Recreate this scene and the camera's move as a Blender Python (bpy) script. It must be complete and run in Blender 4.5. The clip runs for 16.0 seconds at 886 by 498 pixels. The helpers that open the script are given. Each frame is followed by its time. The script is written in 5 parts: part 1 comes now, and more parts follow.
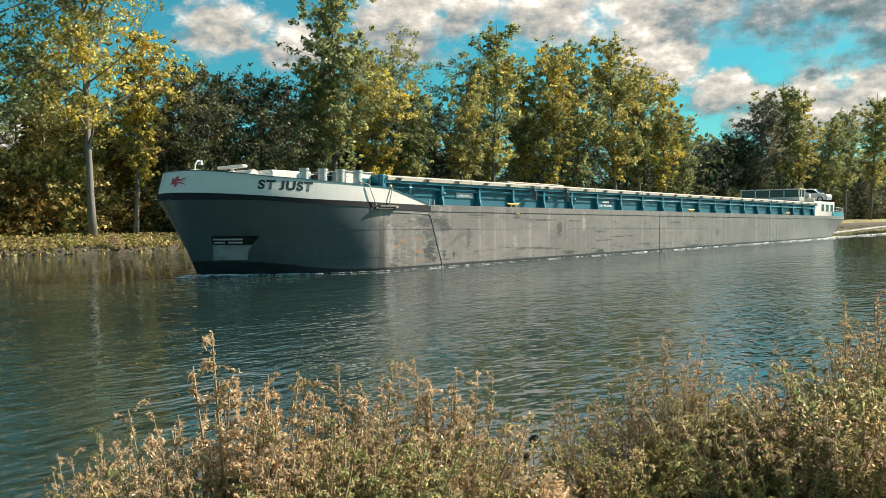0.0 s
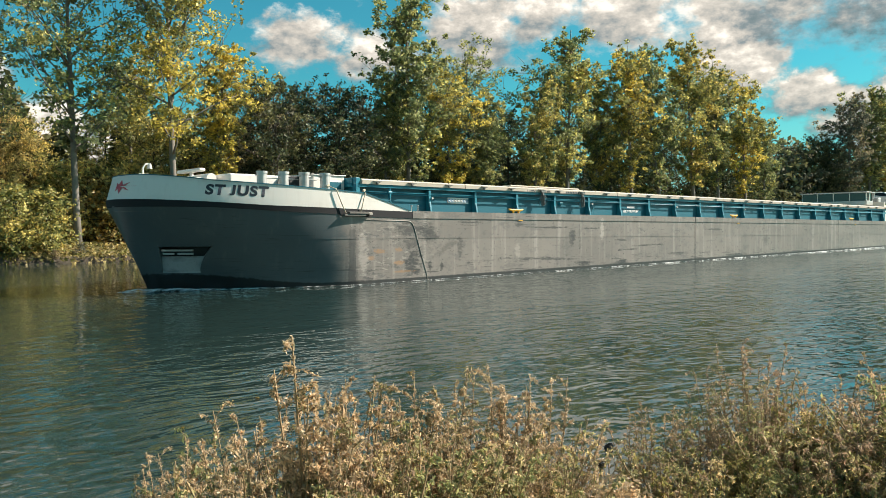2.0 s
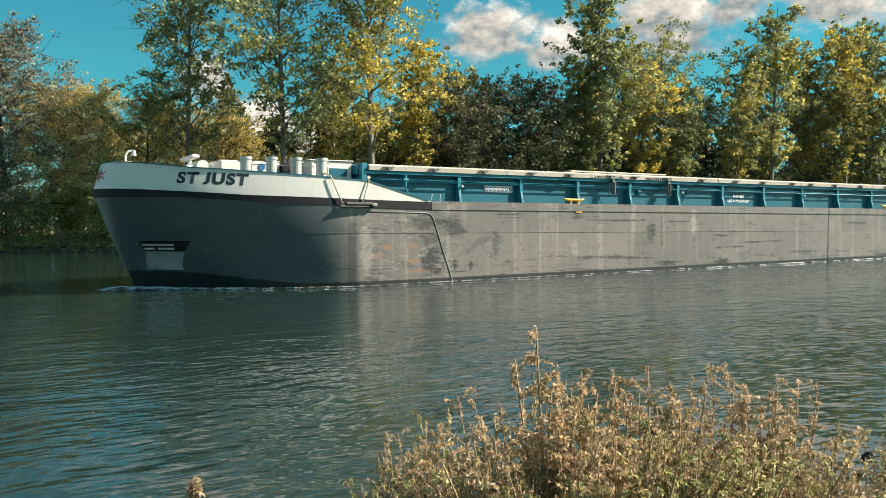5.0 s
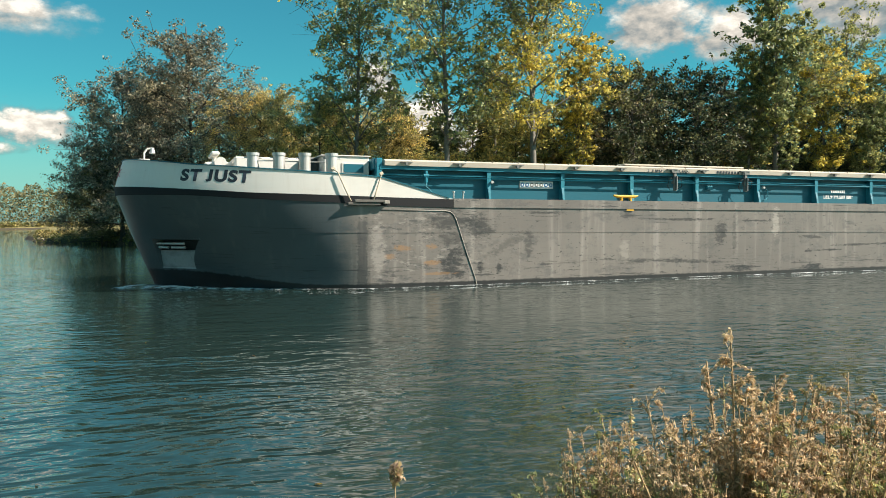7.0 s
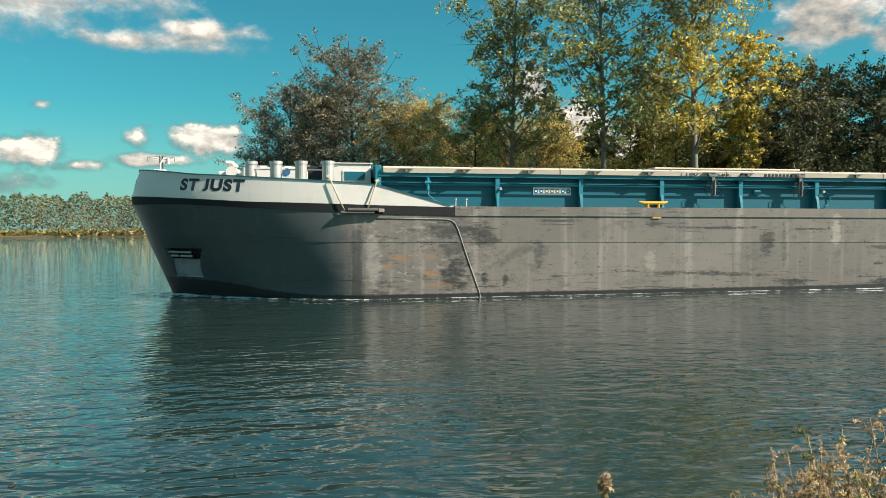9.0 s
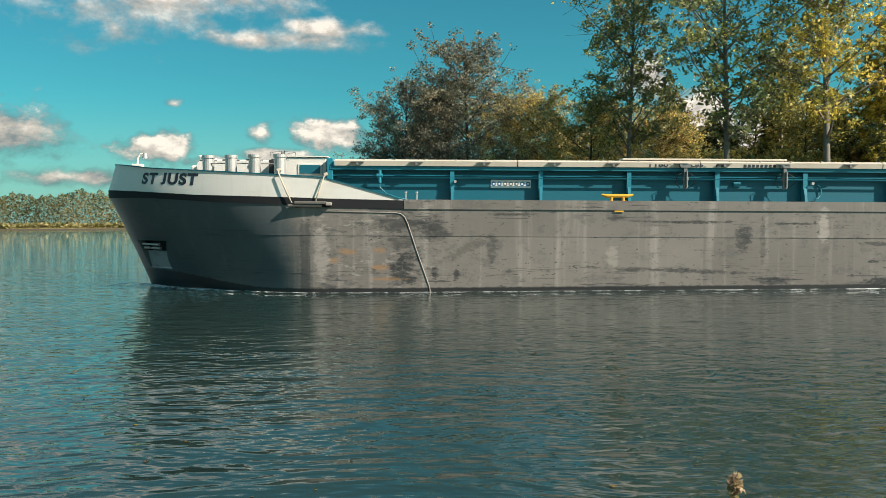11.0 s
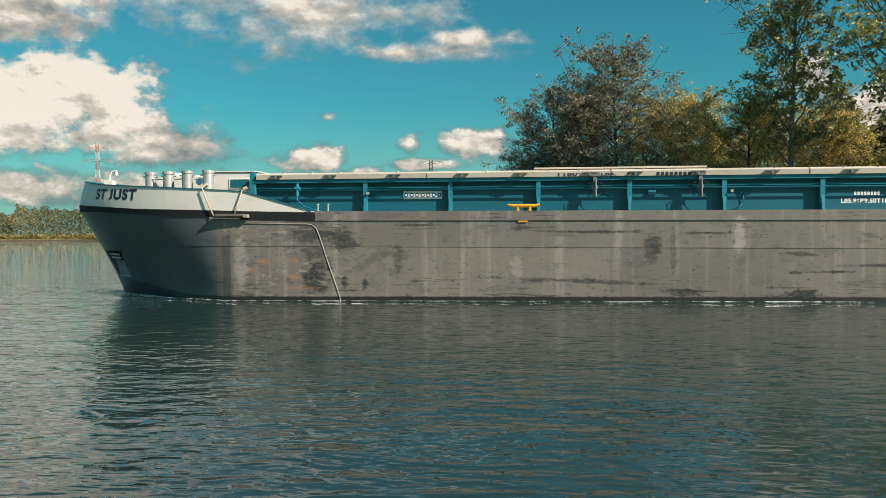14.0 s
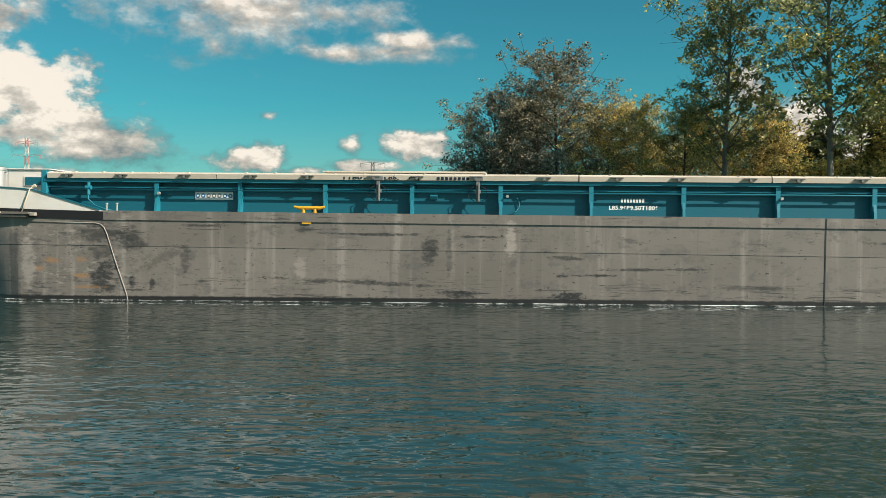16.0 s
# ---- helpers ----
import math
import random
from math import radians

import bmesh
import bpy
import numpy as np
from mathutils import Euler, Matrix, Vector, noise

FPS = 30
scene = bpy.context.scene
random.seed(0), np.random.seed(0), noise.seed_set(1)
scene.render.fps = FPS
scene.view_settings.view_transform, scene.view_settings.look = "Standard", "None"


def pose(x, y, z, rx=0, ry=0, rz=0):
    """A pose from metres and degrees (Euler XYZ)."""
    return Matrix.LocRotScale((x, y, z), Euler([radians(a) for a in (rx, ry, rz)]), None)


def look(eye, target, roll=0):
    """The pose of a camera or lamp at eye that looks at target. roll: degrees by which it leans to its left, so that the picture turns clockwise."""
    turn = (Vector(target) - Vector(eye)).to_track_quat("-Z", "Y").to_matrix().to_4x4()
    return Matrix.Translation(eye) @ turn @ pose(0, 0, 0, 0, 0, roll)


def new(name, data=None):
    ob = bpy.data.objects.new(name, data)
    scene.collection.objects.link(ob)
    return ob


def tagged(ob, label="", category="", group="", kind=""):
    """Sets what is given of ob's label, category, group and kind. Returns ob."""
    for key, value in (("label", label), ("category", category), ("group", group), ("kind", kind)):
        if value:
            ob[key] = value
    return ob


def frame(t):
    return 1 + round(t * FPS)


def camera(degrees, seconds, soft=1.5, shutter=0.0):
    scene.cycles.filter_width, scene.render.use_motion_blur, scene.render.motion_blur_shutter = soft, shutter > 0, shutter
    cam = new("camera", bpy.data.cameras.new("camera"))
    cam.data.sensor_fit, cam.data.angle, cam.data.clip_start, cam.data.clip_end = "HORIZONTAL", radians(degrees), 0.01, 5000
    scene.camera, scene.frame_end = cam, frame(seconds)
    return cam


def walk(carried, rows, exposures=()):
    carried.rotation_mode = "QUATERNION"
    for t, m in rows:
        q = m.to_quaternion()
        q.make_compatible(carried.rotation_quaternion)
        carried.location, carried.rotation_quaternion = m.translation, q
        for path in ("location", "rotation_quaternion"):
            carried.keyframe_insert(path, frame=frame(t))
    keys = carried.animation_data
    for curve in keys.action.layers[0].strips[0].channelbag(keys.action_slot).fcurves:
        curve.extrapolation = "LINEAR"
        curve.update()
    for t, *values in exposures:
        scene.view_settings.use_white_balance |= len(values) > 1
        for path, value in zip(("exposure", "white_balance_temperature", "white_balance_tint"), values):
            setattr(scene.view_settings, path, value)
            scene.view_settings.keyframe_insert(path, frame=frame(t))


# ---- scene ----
FOV = 56.55
cam = camera(FOV, 16.0, soft=0.65)

# seconds, x, y, z, tilt, lean, turn: a hand-held camera on the near bank that pans left
CAM_ROWS = [
    (0, 0.384, -0.115, 2.194, 88.02, 0.66, -48.15),
    (0.5, 0.374, -0.111, 2.199, 88.17, 0.69, -46.96),
    (1, 0.356, -0.146, 2.202, 88.32, 0.84, -46.09),
    (1.5, 0.325, -0.152, 2.202, 88.46, 0.94, -44.94),
    (2, 0.356, -0.136, 2.196, 88.56, 0.84, -43.06),
    (2.5, 0.392, -0.085, 2.190, 88.57, 0.58, -40.65),
    (3, 0.365, -0.038, 2.191, 88.42, 0.43, -38.28),
    (3.5, 0.360, 0.017, 2.183, 88.22, 0.41, -36.05),
    (4, 0.298, 0.029, 2.186, 88.09, 0.35, -34.06),
    (6.5, 0.039, -0.083, 2.225, 88.12, 0.85, -22.22),
    (7, 0.005, -0.037, 2.217, 87.99, 0.54, -18.99),
    (7.5, -0.051, -0.046, 2.226, 88.05, 0.55, -16.37),
    (8, -0.107, -0.067, 2.238, 88.32, 0.53, -13.64),
    (8.5, -0.163, -0.041, 2.234, 88.58, 0.48, -10.62),
    (9, -0.224, -0.030, 2.238, 88.56, 0.58, -8.41),
    (9.5, -0.273, 0.025, 2.221, 88.43, 0.63, -6.02),
    (12, -0.225, 0.044, 2.204, 88.09, 0.30, 2.79),
    (12.5, -0.230, 0.053, 2.201, 88.32, 0.37, 4.76),
    (13, -0.234, 0.049, 2.200, 88.51, 0.55, 6.72),
    (13.5, -0.284, 0.081, 2.221, 88.65, 0.67, 8.37),
    (14, -0.303, 0.093, 2.226, 88.79, 0.70, 9.62),
    (14.5, -0.331, 0.107, 2.220, 88.79, 0.67, 9.74),
    (15, -0.239, 0.149, 2.210, 89.05, 0.44, 9.15),
    (15.5, -0.260, 0.203, 2.191, 89.12, 0.14, 7.23),
    (16, -0.311, 0.261, 2.187, 88.93, -0.05, 5.52),
]

# seconds, metres of the barge's origin along the canal
SIDE = 27.58
TRIM = 0.716
BARGE_ROWS = [(t, 30.323 - 3.0004 * t + 0.0112 * t * t) for t in (0, 1, 2, 3, 4, 5, 6, 7, 8, 9, 10, 11, 12, 13, 14, 15, 16)]

walk(cam, [(t, pose(x, y, z, a, b, c)) for t, x, y, z, a, b, c in CAM_ROWS], exposures=[(0, 1.08), (4, 1.1), (7, 1.06), (9.5, 0.9), (12.5, 0.72), (14, 0.6), (16, 0.68)])

# ---- light ----
SUN_AZ, SUN_EL = 117.0, 37.0        # degrees clockwise from +y, degrees above the horizon
sun = new("sun", bpy.data.lights.new("sun", "SUN"))
sun.data.energy, sun.data.angle, sun.data.color = 5.0, radians(0.6), (1.0, 0.885, 0.77)
_d = Vector((math.sin(radians(SUN_AZ)) * math.cos(radians(SUN_EL)), math.cos(radians(SUN_AZ)) * math.cos(radians(SUN_EL)), math.sin(radians(SUN_EL))))
sun.matrix_world = look(_d * 100, (0, 0, 0))


class Nodes:
    """Short hand for building node trees."""

    def __init__(self, tree):
        self.t = tree
        tree.nodes.clear()

    def put(self, v, socket):
        if isinstance(v, bpy.types.NodeSocket):
            self.t.links.new(v, socket)
        elif v is not None:
            socket.default_value = v

    def add(self, kind, out=0, **kw):
        n = self.t.nodes.new(kind)
        ins = {}
        for k, v in kw.items():
            if k.startswith("i_"):
                ins[k[2:]] = v
            elif k == "operation":
                n.operation = v
            elif k == "blend_type":
                n.blend_type = v
            elif k == "data_type":
                n.data_type = v
            elif k == "noise_dimensions":
                n.noise_dimensions = v
        for k, v in ins.items():
            self.put(v, n.inputs[int(k)] if k.isdigit() else n.inputs[k.replace("_", " ")])
        return n.outputs[out]

    def m(self, op, a, b=0.0, c=None, clamp=False):
        n = self.t.nodes.new("ShaderNodeMath")
        n.operation, n.use_clamp = op, clamp
        self.put(a, n.inputs[0]), self.put(b, n.inputs[1])
        if c is not None:
            self.put(c, n.inputs[2])
        return n.outputs[0]

    def mixc(self, f, a, b, how="MIX"):
        n = self.t.nodes.new("ShaderNodeMix")
        n.data_type, n.blend_type, n.clamp_factor = "RGBA", how, True
        self.put(f, n.inputs[0]), self.put(a, n.inputs[6]), self.put(b, n.inputs[7])
        return n.outputs[2]

    def noise(self, vec, scale, detail=4.0, rough=0.55, out=0):
        return self.add("ShaderNodeTexNoise", out, i_Vector=vec, i_Scale=scale, i_Detail=detail, i_Roughness=rough)

    def mapping(self, vec, scale=(1, 1, 1), loc=(0, 0, 0), rot=(0, 0, 0)):
        return self.add("ShaderNodeMapping", 0, i_Vector=vec, i_Scale=scale, i_Location=loc, i_Rotation=rot)

    def ramp(self, f, *stops):
        n = self.t.nodes.new("ShaderNodeValToRGB")
        e = n.color_ramp.elements
        while len(e) < len(stops):
            e.new(0.5)
        for el, (p, c) in zip(e, stops):
            el.position, el.color = p, (*c, 1) if len(c) == 3 else c
        self.put(f, n.inputs[0])
        return n.outputs[0]

    def step(self, f, lo, hi):
        n = self.t.nodes.new("ShaderNodeMapRange")
        n.interpolation_type = "SMOOTHSTEP"
        self.put(f, n.inputs[0])
        n.inputs[1].default_value, n.inputs[2].default_value = lo, hi
        return n.outputs[0]

    def xyz(self, v):
        n = self.t.nodes.new("ShaderNodeSeparateXYZ")
        self.put(v, n.inputs[0])
        return n.outputs


def g4(c):
    return (*c, 1.0)


world = bpy.data.worlds.new("sky")
scene.world = world
world.use_nodes = True
W = Nodes(world.node_tree)
gen = W.add("ShaderNodeTexCoord", 0)
sky = W.t.nodes.new("ShaderNodeTexSky")
sky.sky_type, sky.sun_disc = "NISHITA", False
sky.sun_elevation, sky.sun_rotation = radians(SUN_EL), radians(SUN_AZ)
sky.air_density, sky.dust_density, sky.ozone_density = 1.0, 0.6, 1.0
wx, wy, wz = W.xyz(gen)
az = W.m("MULTIPLY", W.m("ARCTAN2", wx, wy), 57.2958)
el = W.m("MULTIPLY", W.m("ARCSINE", wz), 57.2958)
warp = W.noise(W.mapping(gen, (1, 1, 1.7)), 11.0, 9.0, 0.62)
warp2 = W.noise(W.mapping(gen, (1, 1, 1.4), (3, 1, 2)), 27.0, 6.0, 0.6)
puff = W.m("ADD", W.m("MULTIPLY", W.m("SUBTRACT", warp, 0.5), 3.2), W.m("MULTIPLY", W.m("SUBTRACT", warp2, 0.5), 2.1))
# clouds: azimuth, elevation, half width, half height, softness, tone of the body (0 grey, 1 sunlit)
CLOUDS = [
    (33.0, 12.6, 3.6, 2.0, 0.25, 0.64), (38.5, 11.6, 3.0, 1.6, 0.3, 0.64), (45.5, 13.8, 4.5, 2.8, 0.3, 0.64), (50, 14.6, 3.0, 2.0, 0.4, 0.64),
    (56.0, 14.0, 3.6, 3.0, 0.3, 0.64), (61.5, 13.4, 5.0, 3.2, 0.4, 0.75), (63.0, 10.2, 3.2, 2.0, 0.25, 0.64), (67.0, 8.2, 3.2, 1.7, 0.25, 0.64), (71.5, 6.6, 5.0, 2.3, 0.35, 0.64),
    (77.0, 7.6, 4.0, 1.8, 0.25, 0.64), (73.0, 13.2, 9.0, 3.3, 0.6, 0.22), (79.0, 11.0, 6.0, 2.4, 0.6, 0.18), (66, 14.0, 4, 2.2, 0.5, 0.5),
    (14.5, 9.5, 1.8, 2.0, 0.4, 0.9), (18.0, 7.4, 2.2, 1.6, 0.4, 0.9), (22.0, 5.0, 5.0, 2.0, 0.5, 0.8),
    (-7.2, 6.3, 2.5, 1.25, 0.3, 0.86), (-7.7, 13.0, 3.6, 0.7, 0.7, 0.85), (-12.5, 12.2, 5.0, 0.8, 0.7, 0.8), (-20, 14.6, 9.5, 3.0, 0.9, 0.78), (-9.5, 12.4, 4.5, 0.9, 1.0, 0.8), (-26, 16.0, 8.0, 2.0, 0.9, 0.7),
    (-18.3, 5.0, 2.9, 1.0, 0.3, 0.88), (-11.8, 6.1, 0.9, 0.7, 0.5, 0.8), (-15.4, 4.2, 2.2, 0.5, 0.6, 0.8), (-11.0, 4.6, 3.0, 0.5, 0.6, 0.85), (-17.5, 7.9, 0.8, 0.4, 0.6, 0.7),
    (-33.0, 8.6, 6.0, 3.6, 0.2, 1.08), (-38.0, 7.6, 7.0, 3.6, 0.25, 1.0), (-37.5, 14.5, 7.0, 3.4, 0.4, 0.74), (-28.0, 5.6, 5.0, 1.8, 0.6, 0.66),
    (-36.0, 3.2, 12.0, 1.5, 0.6, 0.8), (-24.0, 3.0, 7.0, 0.8, 0.7, 0.6),
    (17, 20.5, 11, 4.5, 0.7, 0.9), (34, 22, 10, 5, 0.7, 0.9), (52, 21, 14, 5.5, 0.5, 0.95), (66, 26, 13, 5, 0.6, 0.9), (80, 30, 16, 6, 0.6, 0.8), (76, 19, 9, 4, 0.5, 0.6), (-36, 20, 12, 5.5, 0.35, 1.15), (-50, 16, 10, 5, 0.4, 0.9),
    (100, 18, 16, 7, 0.5, 0.5), (150, 25, 20, 8, 0.4, 0.8), (-100, 20, 24, 7, 0.4, 0.8), (-150, 14, 20, 5, 0.4, 0.9), (-60, 24, 14, 5, 0.5, 0.8),
]
cover, tone = None, None
for a0, e0, ra, re_, soft, tn in CLOUDS:
    dx = W.m("DIVIDE", W.m("SUBTRACT", az, a0), ra)
    dy = W.m("DIVIDE", W.m("SUBTRACT", el, e0), re_)
    r = W.m("SQRT", W.m("ADD", W.m("MULTIPLY", dx, dx), W.m("MULTIPLY", dy, dy)))
    d = W.m("ADD", W.m("SUBTRACT", 1.0, r), W.m("MULTIPLY", puff, 0.75))
    mk = W.step(d, -0.15, soft + 0.2)
    sh = W.m("ADD", W.m("MULTIPLY", dy, 0.22), tn)
    if cover is None:
        cover, tone = mk, sh
    else:
        n = W.t.nodes.new("ShaderNodeMix")
        n.data_type = "FLOAT"
        W.put(mk, n.inputs[0]), W.put(tone, n.inputs[2]), W.put(sh, n.inputs[3])
        tone, cover = n.outputs[0], W.m("MAXIMUM", cover, mk)
lumps = W.noise(W.mapping(gen, (1, 1, 1.8), (5, 2, 1)), 19.0, 7.0, 0.6)
# relief of the heaps: their sunward flanks are brighter
sunward = W.noise(W.mapping(gen, (1, 1, 1.8), (5.010, 2.004, 1.018)), 19.0, 7.0, 0.6)
fluff = W.noise(W.mapping(gen, (1, 1, 1.6), (2, 7, 3)), 52.0, 5.0, 0.6)
relief = W.m("MULTIPLY", W.m("SUBTRACT", lumps, sunward), 1.5)
shade = W.m("ADD", W.m("ADD", tone, 0.02), W.m("ADD", W.m("MULTIPLY", W.m("SUBTRACT", lumps, 0.5), 0.55), W.m("ADD", relief, W.m("MULTIPLY", W.m("SUBTRACT", fluff, 0.5), 0.18))))
cloud_col = W.ramp(shade, (0.0, (0.12, 0.18, 0.19)), (0.35, (0.30, 0.33, 0.33)), (0.66, (0.66, 0.60, 0.52)), (0.8, (0.82, 0.74, 0.64)), (1.0, (1.25, 1.12, 0.96)))
clear = W.mixc(1.0, sky.outputs[0], (0.026, 0.106, 0.099, 1), "MULTIPLY")
low = W.step(el, 9.0, 0.0)
clear = W.mixc(W.m("MULTIPLY", low, 0.55), clear, (0.42, 0.62, 0.61, 1))
both = W.mixc(W.m("MULTIPLY", cover, 0.95), clear, cloud_col)
bg = W.add("ShaderNodeBackground", 0, i_Color=both, i_Strength=0.50)
W.t.links.new(bg, W.t.nodes.new("ShaderNodeOutputWorld").inputs[0])


# ---- materials ----
def material(name, build):
    mat = bpy.data.materials.new(name)
    mat.use_nodes = True
    N = Nodes(mat.node_tree)
    out = N.t.nodes.new("ShaderNodeOutputMaterial")
    N.t.links.new(build(N), out.inputs[0])
    return mat


def bump(N, height, strength=0.3, distance=0.02):
    return N.add("ShaderNodeBump", 0, i_Height=height, i_Strength=strength, i_Distance=distance)


def bsdf(N, color, rough=0.5, metal=0.0, normal=None, spec=0.5):
    n = N.t.nodes.new("ShaderNodeBsdfPrincipled")
    N.put(color, n.inputs["Base Color"]), N.put(rough, n.inputs["Roughness"]), N.put(metal, n.inputs["Metallic"])
    N.put(spec, n.inputs["Specular IOR Level"])
    if normal is not None:
        N.put(normal, n.inputs["Normal"])
    return n.outputs[0]


def painted(name, col, rough=0.45, dirt=(0.16, 0.13, 0.10), amount=0.35, scale=1.2, metal=0.0):
    """Paint with streaks of dirt and small chips."""
    def b(N):
        o = N.add("ShaderNodeTexCoord", 3)
        big = N.noise(N.mapping(o, (0.5, 0.5, 1.0)), scale, 6)
        streak = N.noise(N.mapping(o, (3.0, 3.0, 0.25)), scale * 2.2, 5)
        chips = N.step(N.noise(o, 14.0, 4), 0.66, 0.72)
        c = N.mixc(N.m("MULTIPLY", N.step(big, 0.45, 0.75), amount), g4(col), g4(dirt))
        c = N.mixc(N.m("MULTIPLY", N.step(streak, 0.52, 0.72), amount * 0.8), c, g4(tuple(0.6 * a + 0.4 * d for a, d in zip(col, dirt))))
        c = N.mixc(N.m("MULTIPLY", chips, amount), c, g4(dirt))
        return bsdf(N, c, N.m("ADD", rough, N.m("MULTIPLY", big, 0.15)), metal, bump(N, N.noise(o, 40.0, 3), 0.08, 0.01))
    return material(name, b)


def plain(name, col, rough=0.6, metal=0.0, vary=0.2, scale=8.0):
    def b(N):
        o = N.add("ShaderNodeTexCoord", 3)
        n = N.noise(o, scale, 5)
        c = N.mixc(n, g4(tuple(a * (1 - vary) for a in col)), g4(tuple(min(1, a * (1 + vary)) for a in col)))
        return bsdf(N, c, rough, metal, bump(N, N.noise(o, scale * 5, 3), 0.15, 0.01))
    return material(name, b)


def hull_build(N):
    o = N.add("ShaderNodeTexCoord", 3)
    x, y, z = N.xyz(o)
    big = N.noise(N.mapping(o, (0.35, 0.35, 0.5)), 1.0, 6)
    streak = N.noise(N.mapping(o, (2.2, 2.2, 0.14)), 1.0, 6, 0.6)
    scrape = N.noise(N.mapping(o, (0.75, 0.75, 15.0)), 1.0, 8, 0.68)
    blot = N.noise(N.mapping(o, (0.9, 0.9, 2.6), (7, 3, 1)), 1.3, 9, 0.72)
    fine = N.noise(o, 9.0, 5)
    c = N.mixc(big, (0.112, 0.100, 0.089, 1), (0.230, 0.202, 0.173, 1))
    c = N.mixc(N.m("MULTIPLY", N.step(streak, 0.5, 0.72), 0.7), c, (0.34, 0.305, 0.27, 1))
    c = N.mixc(N.m("MULTIPLY", N.step(streak, 0.5, 0.28), 0.6), c, (0.16, 0.145, 0.13, 1))
    # plates: slightly different greys between the weld seams
    plate = N.t.nodes.new("ShaderNodeTexWhiteNoise")
    plate.noise_dimensions = "2D"
    pv = N.t.nodes.new("ShaderNodeCombineXYZ")
    N.put(N.m("FLOOR", N.m("DIVIDE", x, 5.03)), pv.inputs[0]), N.put(N.m("FLOOR", N.m("DIVIDE", z, 1.78)), pv.inputs[1])
    N.put(pv.outputs[0], plate.inputs["Vector"])
    c = N.mixc(0.16, c, N.mixc(plate.outputs[0], (0.13, 0.12, 0.11, 1), (0.36, 0.325, 0.285, 1)))
    seamx = N.m("ABSOLUTE", N.m("SUBTRACT", N.m("FRACT", N.m("DIVIDE", x, 5.03)), 0.5))
    seam = N.m("GREATER_THAN", seamx, 0.4955)
    c = N.mixc(N.m("MULTIPLY", seam, 0.22), c, (0.12, 0.11, 0.10, 1))
    # scuffs, long and thin, in the two belts that rub on quays
    low = N.step(z, 1.0, 0.35)
    belt = N.m("MAXIMUM", 0.30, N.m("MAXIMUM", N.m("MULTIPLY", N.step(z, 2.0, 2.2), 0.9), N.m("MULTIPLY", N.step(z, 0.95, 0.7), N.step(z, 0.2, 0.4))))
    here = N.step(N.noise(N.mapping(o, (0.33, 0.33, 0.9), (3, 8, 2)), 1.0, 3), 0.46, 0.56)
    sc = N.m("MULTIPLY", N.step(scrape, 0.55, 0.575), N.m("MULTIPLY", N.step(blot, 0.46, 0.52), N.m("MULTIPLY", here, belt)))
    c = N.mixc(N.m("MULTIPLY", sc, 0.92), c, (0.035, 0.034, 0.033, 1))
    sc2 = N.m("MULTIPLY", N.step(N.noise(N.mapping(o, (0.7, 0.7, 9.0), (1, 5, 2)), 1.1, 8, 0.72), 0.56, 0.585), low)
    c = N.mixc(N.m("MULTIPLY", sc2, 0.85), c, (0.05, 0.047, 0.043, 1))
    smear = N.m("MULTIPLY", N.step(N.noise(N.mapping(o, (0.5, 0.5, 0.8), (11, 2, 5), (0, 0.5, 0)), 1.6, 7, 0.7), 0.56, 0.66), N.step(N.noise(o, 0.28, 2), 0.42, 0.58))
    c = N.mixc(N.m("MULTIPLY", smear, 0.5), c, (0.11, 0.105, 0.10, 1))
    worn = N.noise(N.mapping(o, (1.4, 1.4, 1.9), (6, 3, 8)), 1.1, 10, 0.78)
    c = N.mixc(N.m("MULTIPLY", N.step(worn, 0.53, 0.60), 0.42), c, (0.085, 0.083, 0.082, 1))
    nick = N.noise(N.mapping(o, (2.2, 2.2, 5.0), (4, 4, 9)), 1.9, 6, 0.7)
    c = N.mixc(N.m("MULTIPLY", N.step(nick, 0.635, 0.655), 0.85), c, (0.03, 0.03, 0.03, 1))
    # the fore body: blotched dark rub marks
    fore = N.m("MULTIPLY", N.step(x, 1.9, 0.5), N.step(x, -3.6, -2.6))
    rub = N.noise(N.mapping(o, (1.1, 1.1, 3.4), (2, 6, 3)), 1.5, 9, 0.74)
    c = N.mixc(N.m("MULTIPLY", fore, N.m("MULTIPLY", N.step(rub, 0.54, 0.61), 0.75)), c, (0.06, 0.06, 0.06, 1))
    pale = N.noise(N.mapping(o, (1.0, 1.0, 4.0), (8, 1, 5)), 1.8, 8, 0.72)
    c = N.mixc(N.m("MULTIPLY", fore, N.m("MULTIPLY", N.step(pale, 0.56, 0.64), 0.5)), c, (0.40, 0.36, 0.315, 1))
    ragged = N.m("ADD", N.m("MULTIPLY", N.m("SUBTRACT", blot, 0.5), 3.2), N.m("MULTIPLY", N.m("SUBTRACT", N.noise(N.mapping(o, (1, 1, 2.0), (5, 5, 5)), 5.0, 6, 0.7), 0.5), 2.4))

    patchy = N.m("ADD", 0.5, N.m("MULTIPLY", N.step(N.noise(N.mapping(o, (1, 1, 2.4), (9, 4, 1)), 4.2, 7, 0.75), 0.40, 0.52), 0.5))

    def stain(c, cx, cz, rx, rz, slope, col, amount):
        u = N.m("DIVIDE", N.m("SUBTRACT", x, cx), rx)
        w = N.m("DIVIDE", N.m("SUBTRACT", N.m("SUBTRACT", z, cz), N.m("MULTIPLY", N.m("SUBTRACT", x, cx), slope)), rz)
        d = N.m("ADD", N.m("SQRT", N.m("ADD", N.m("MULTIPLY", u, u), N.m("MULTIPLY", w, w))), ragged)
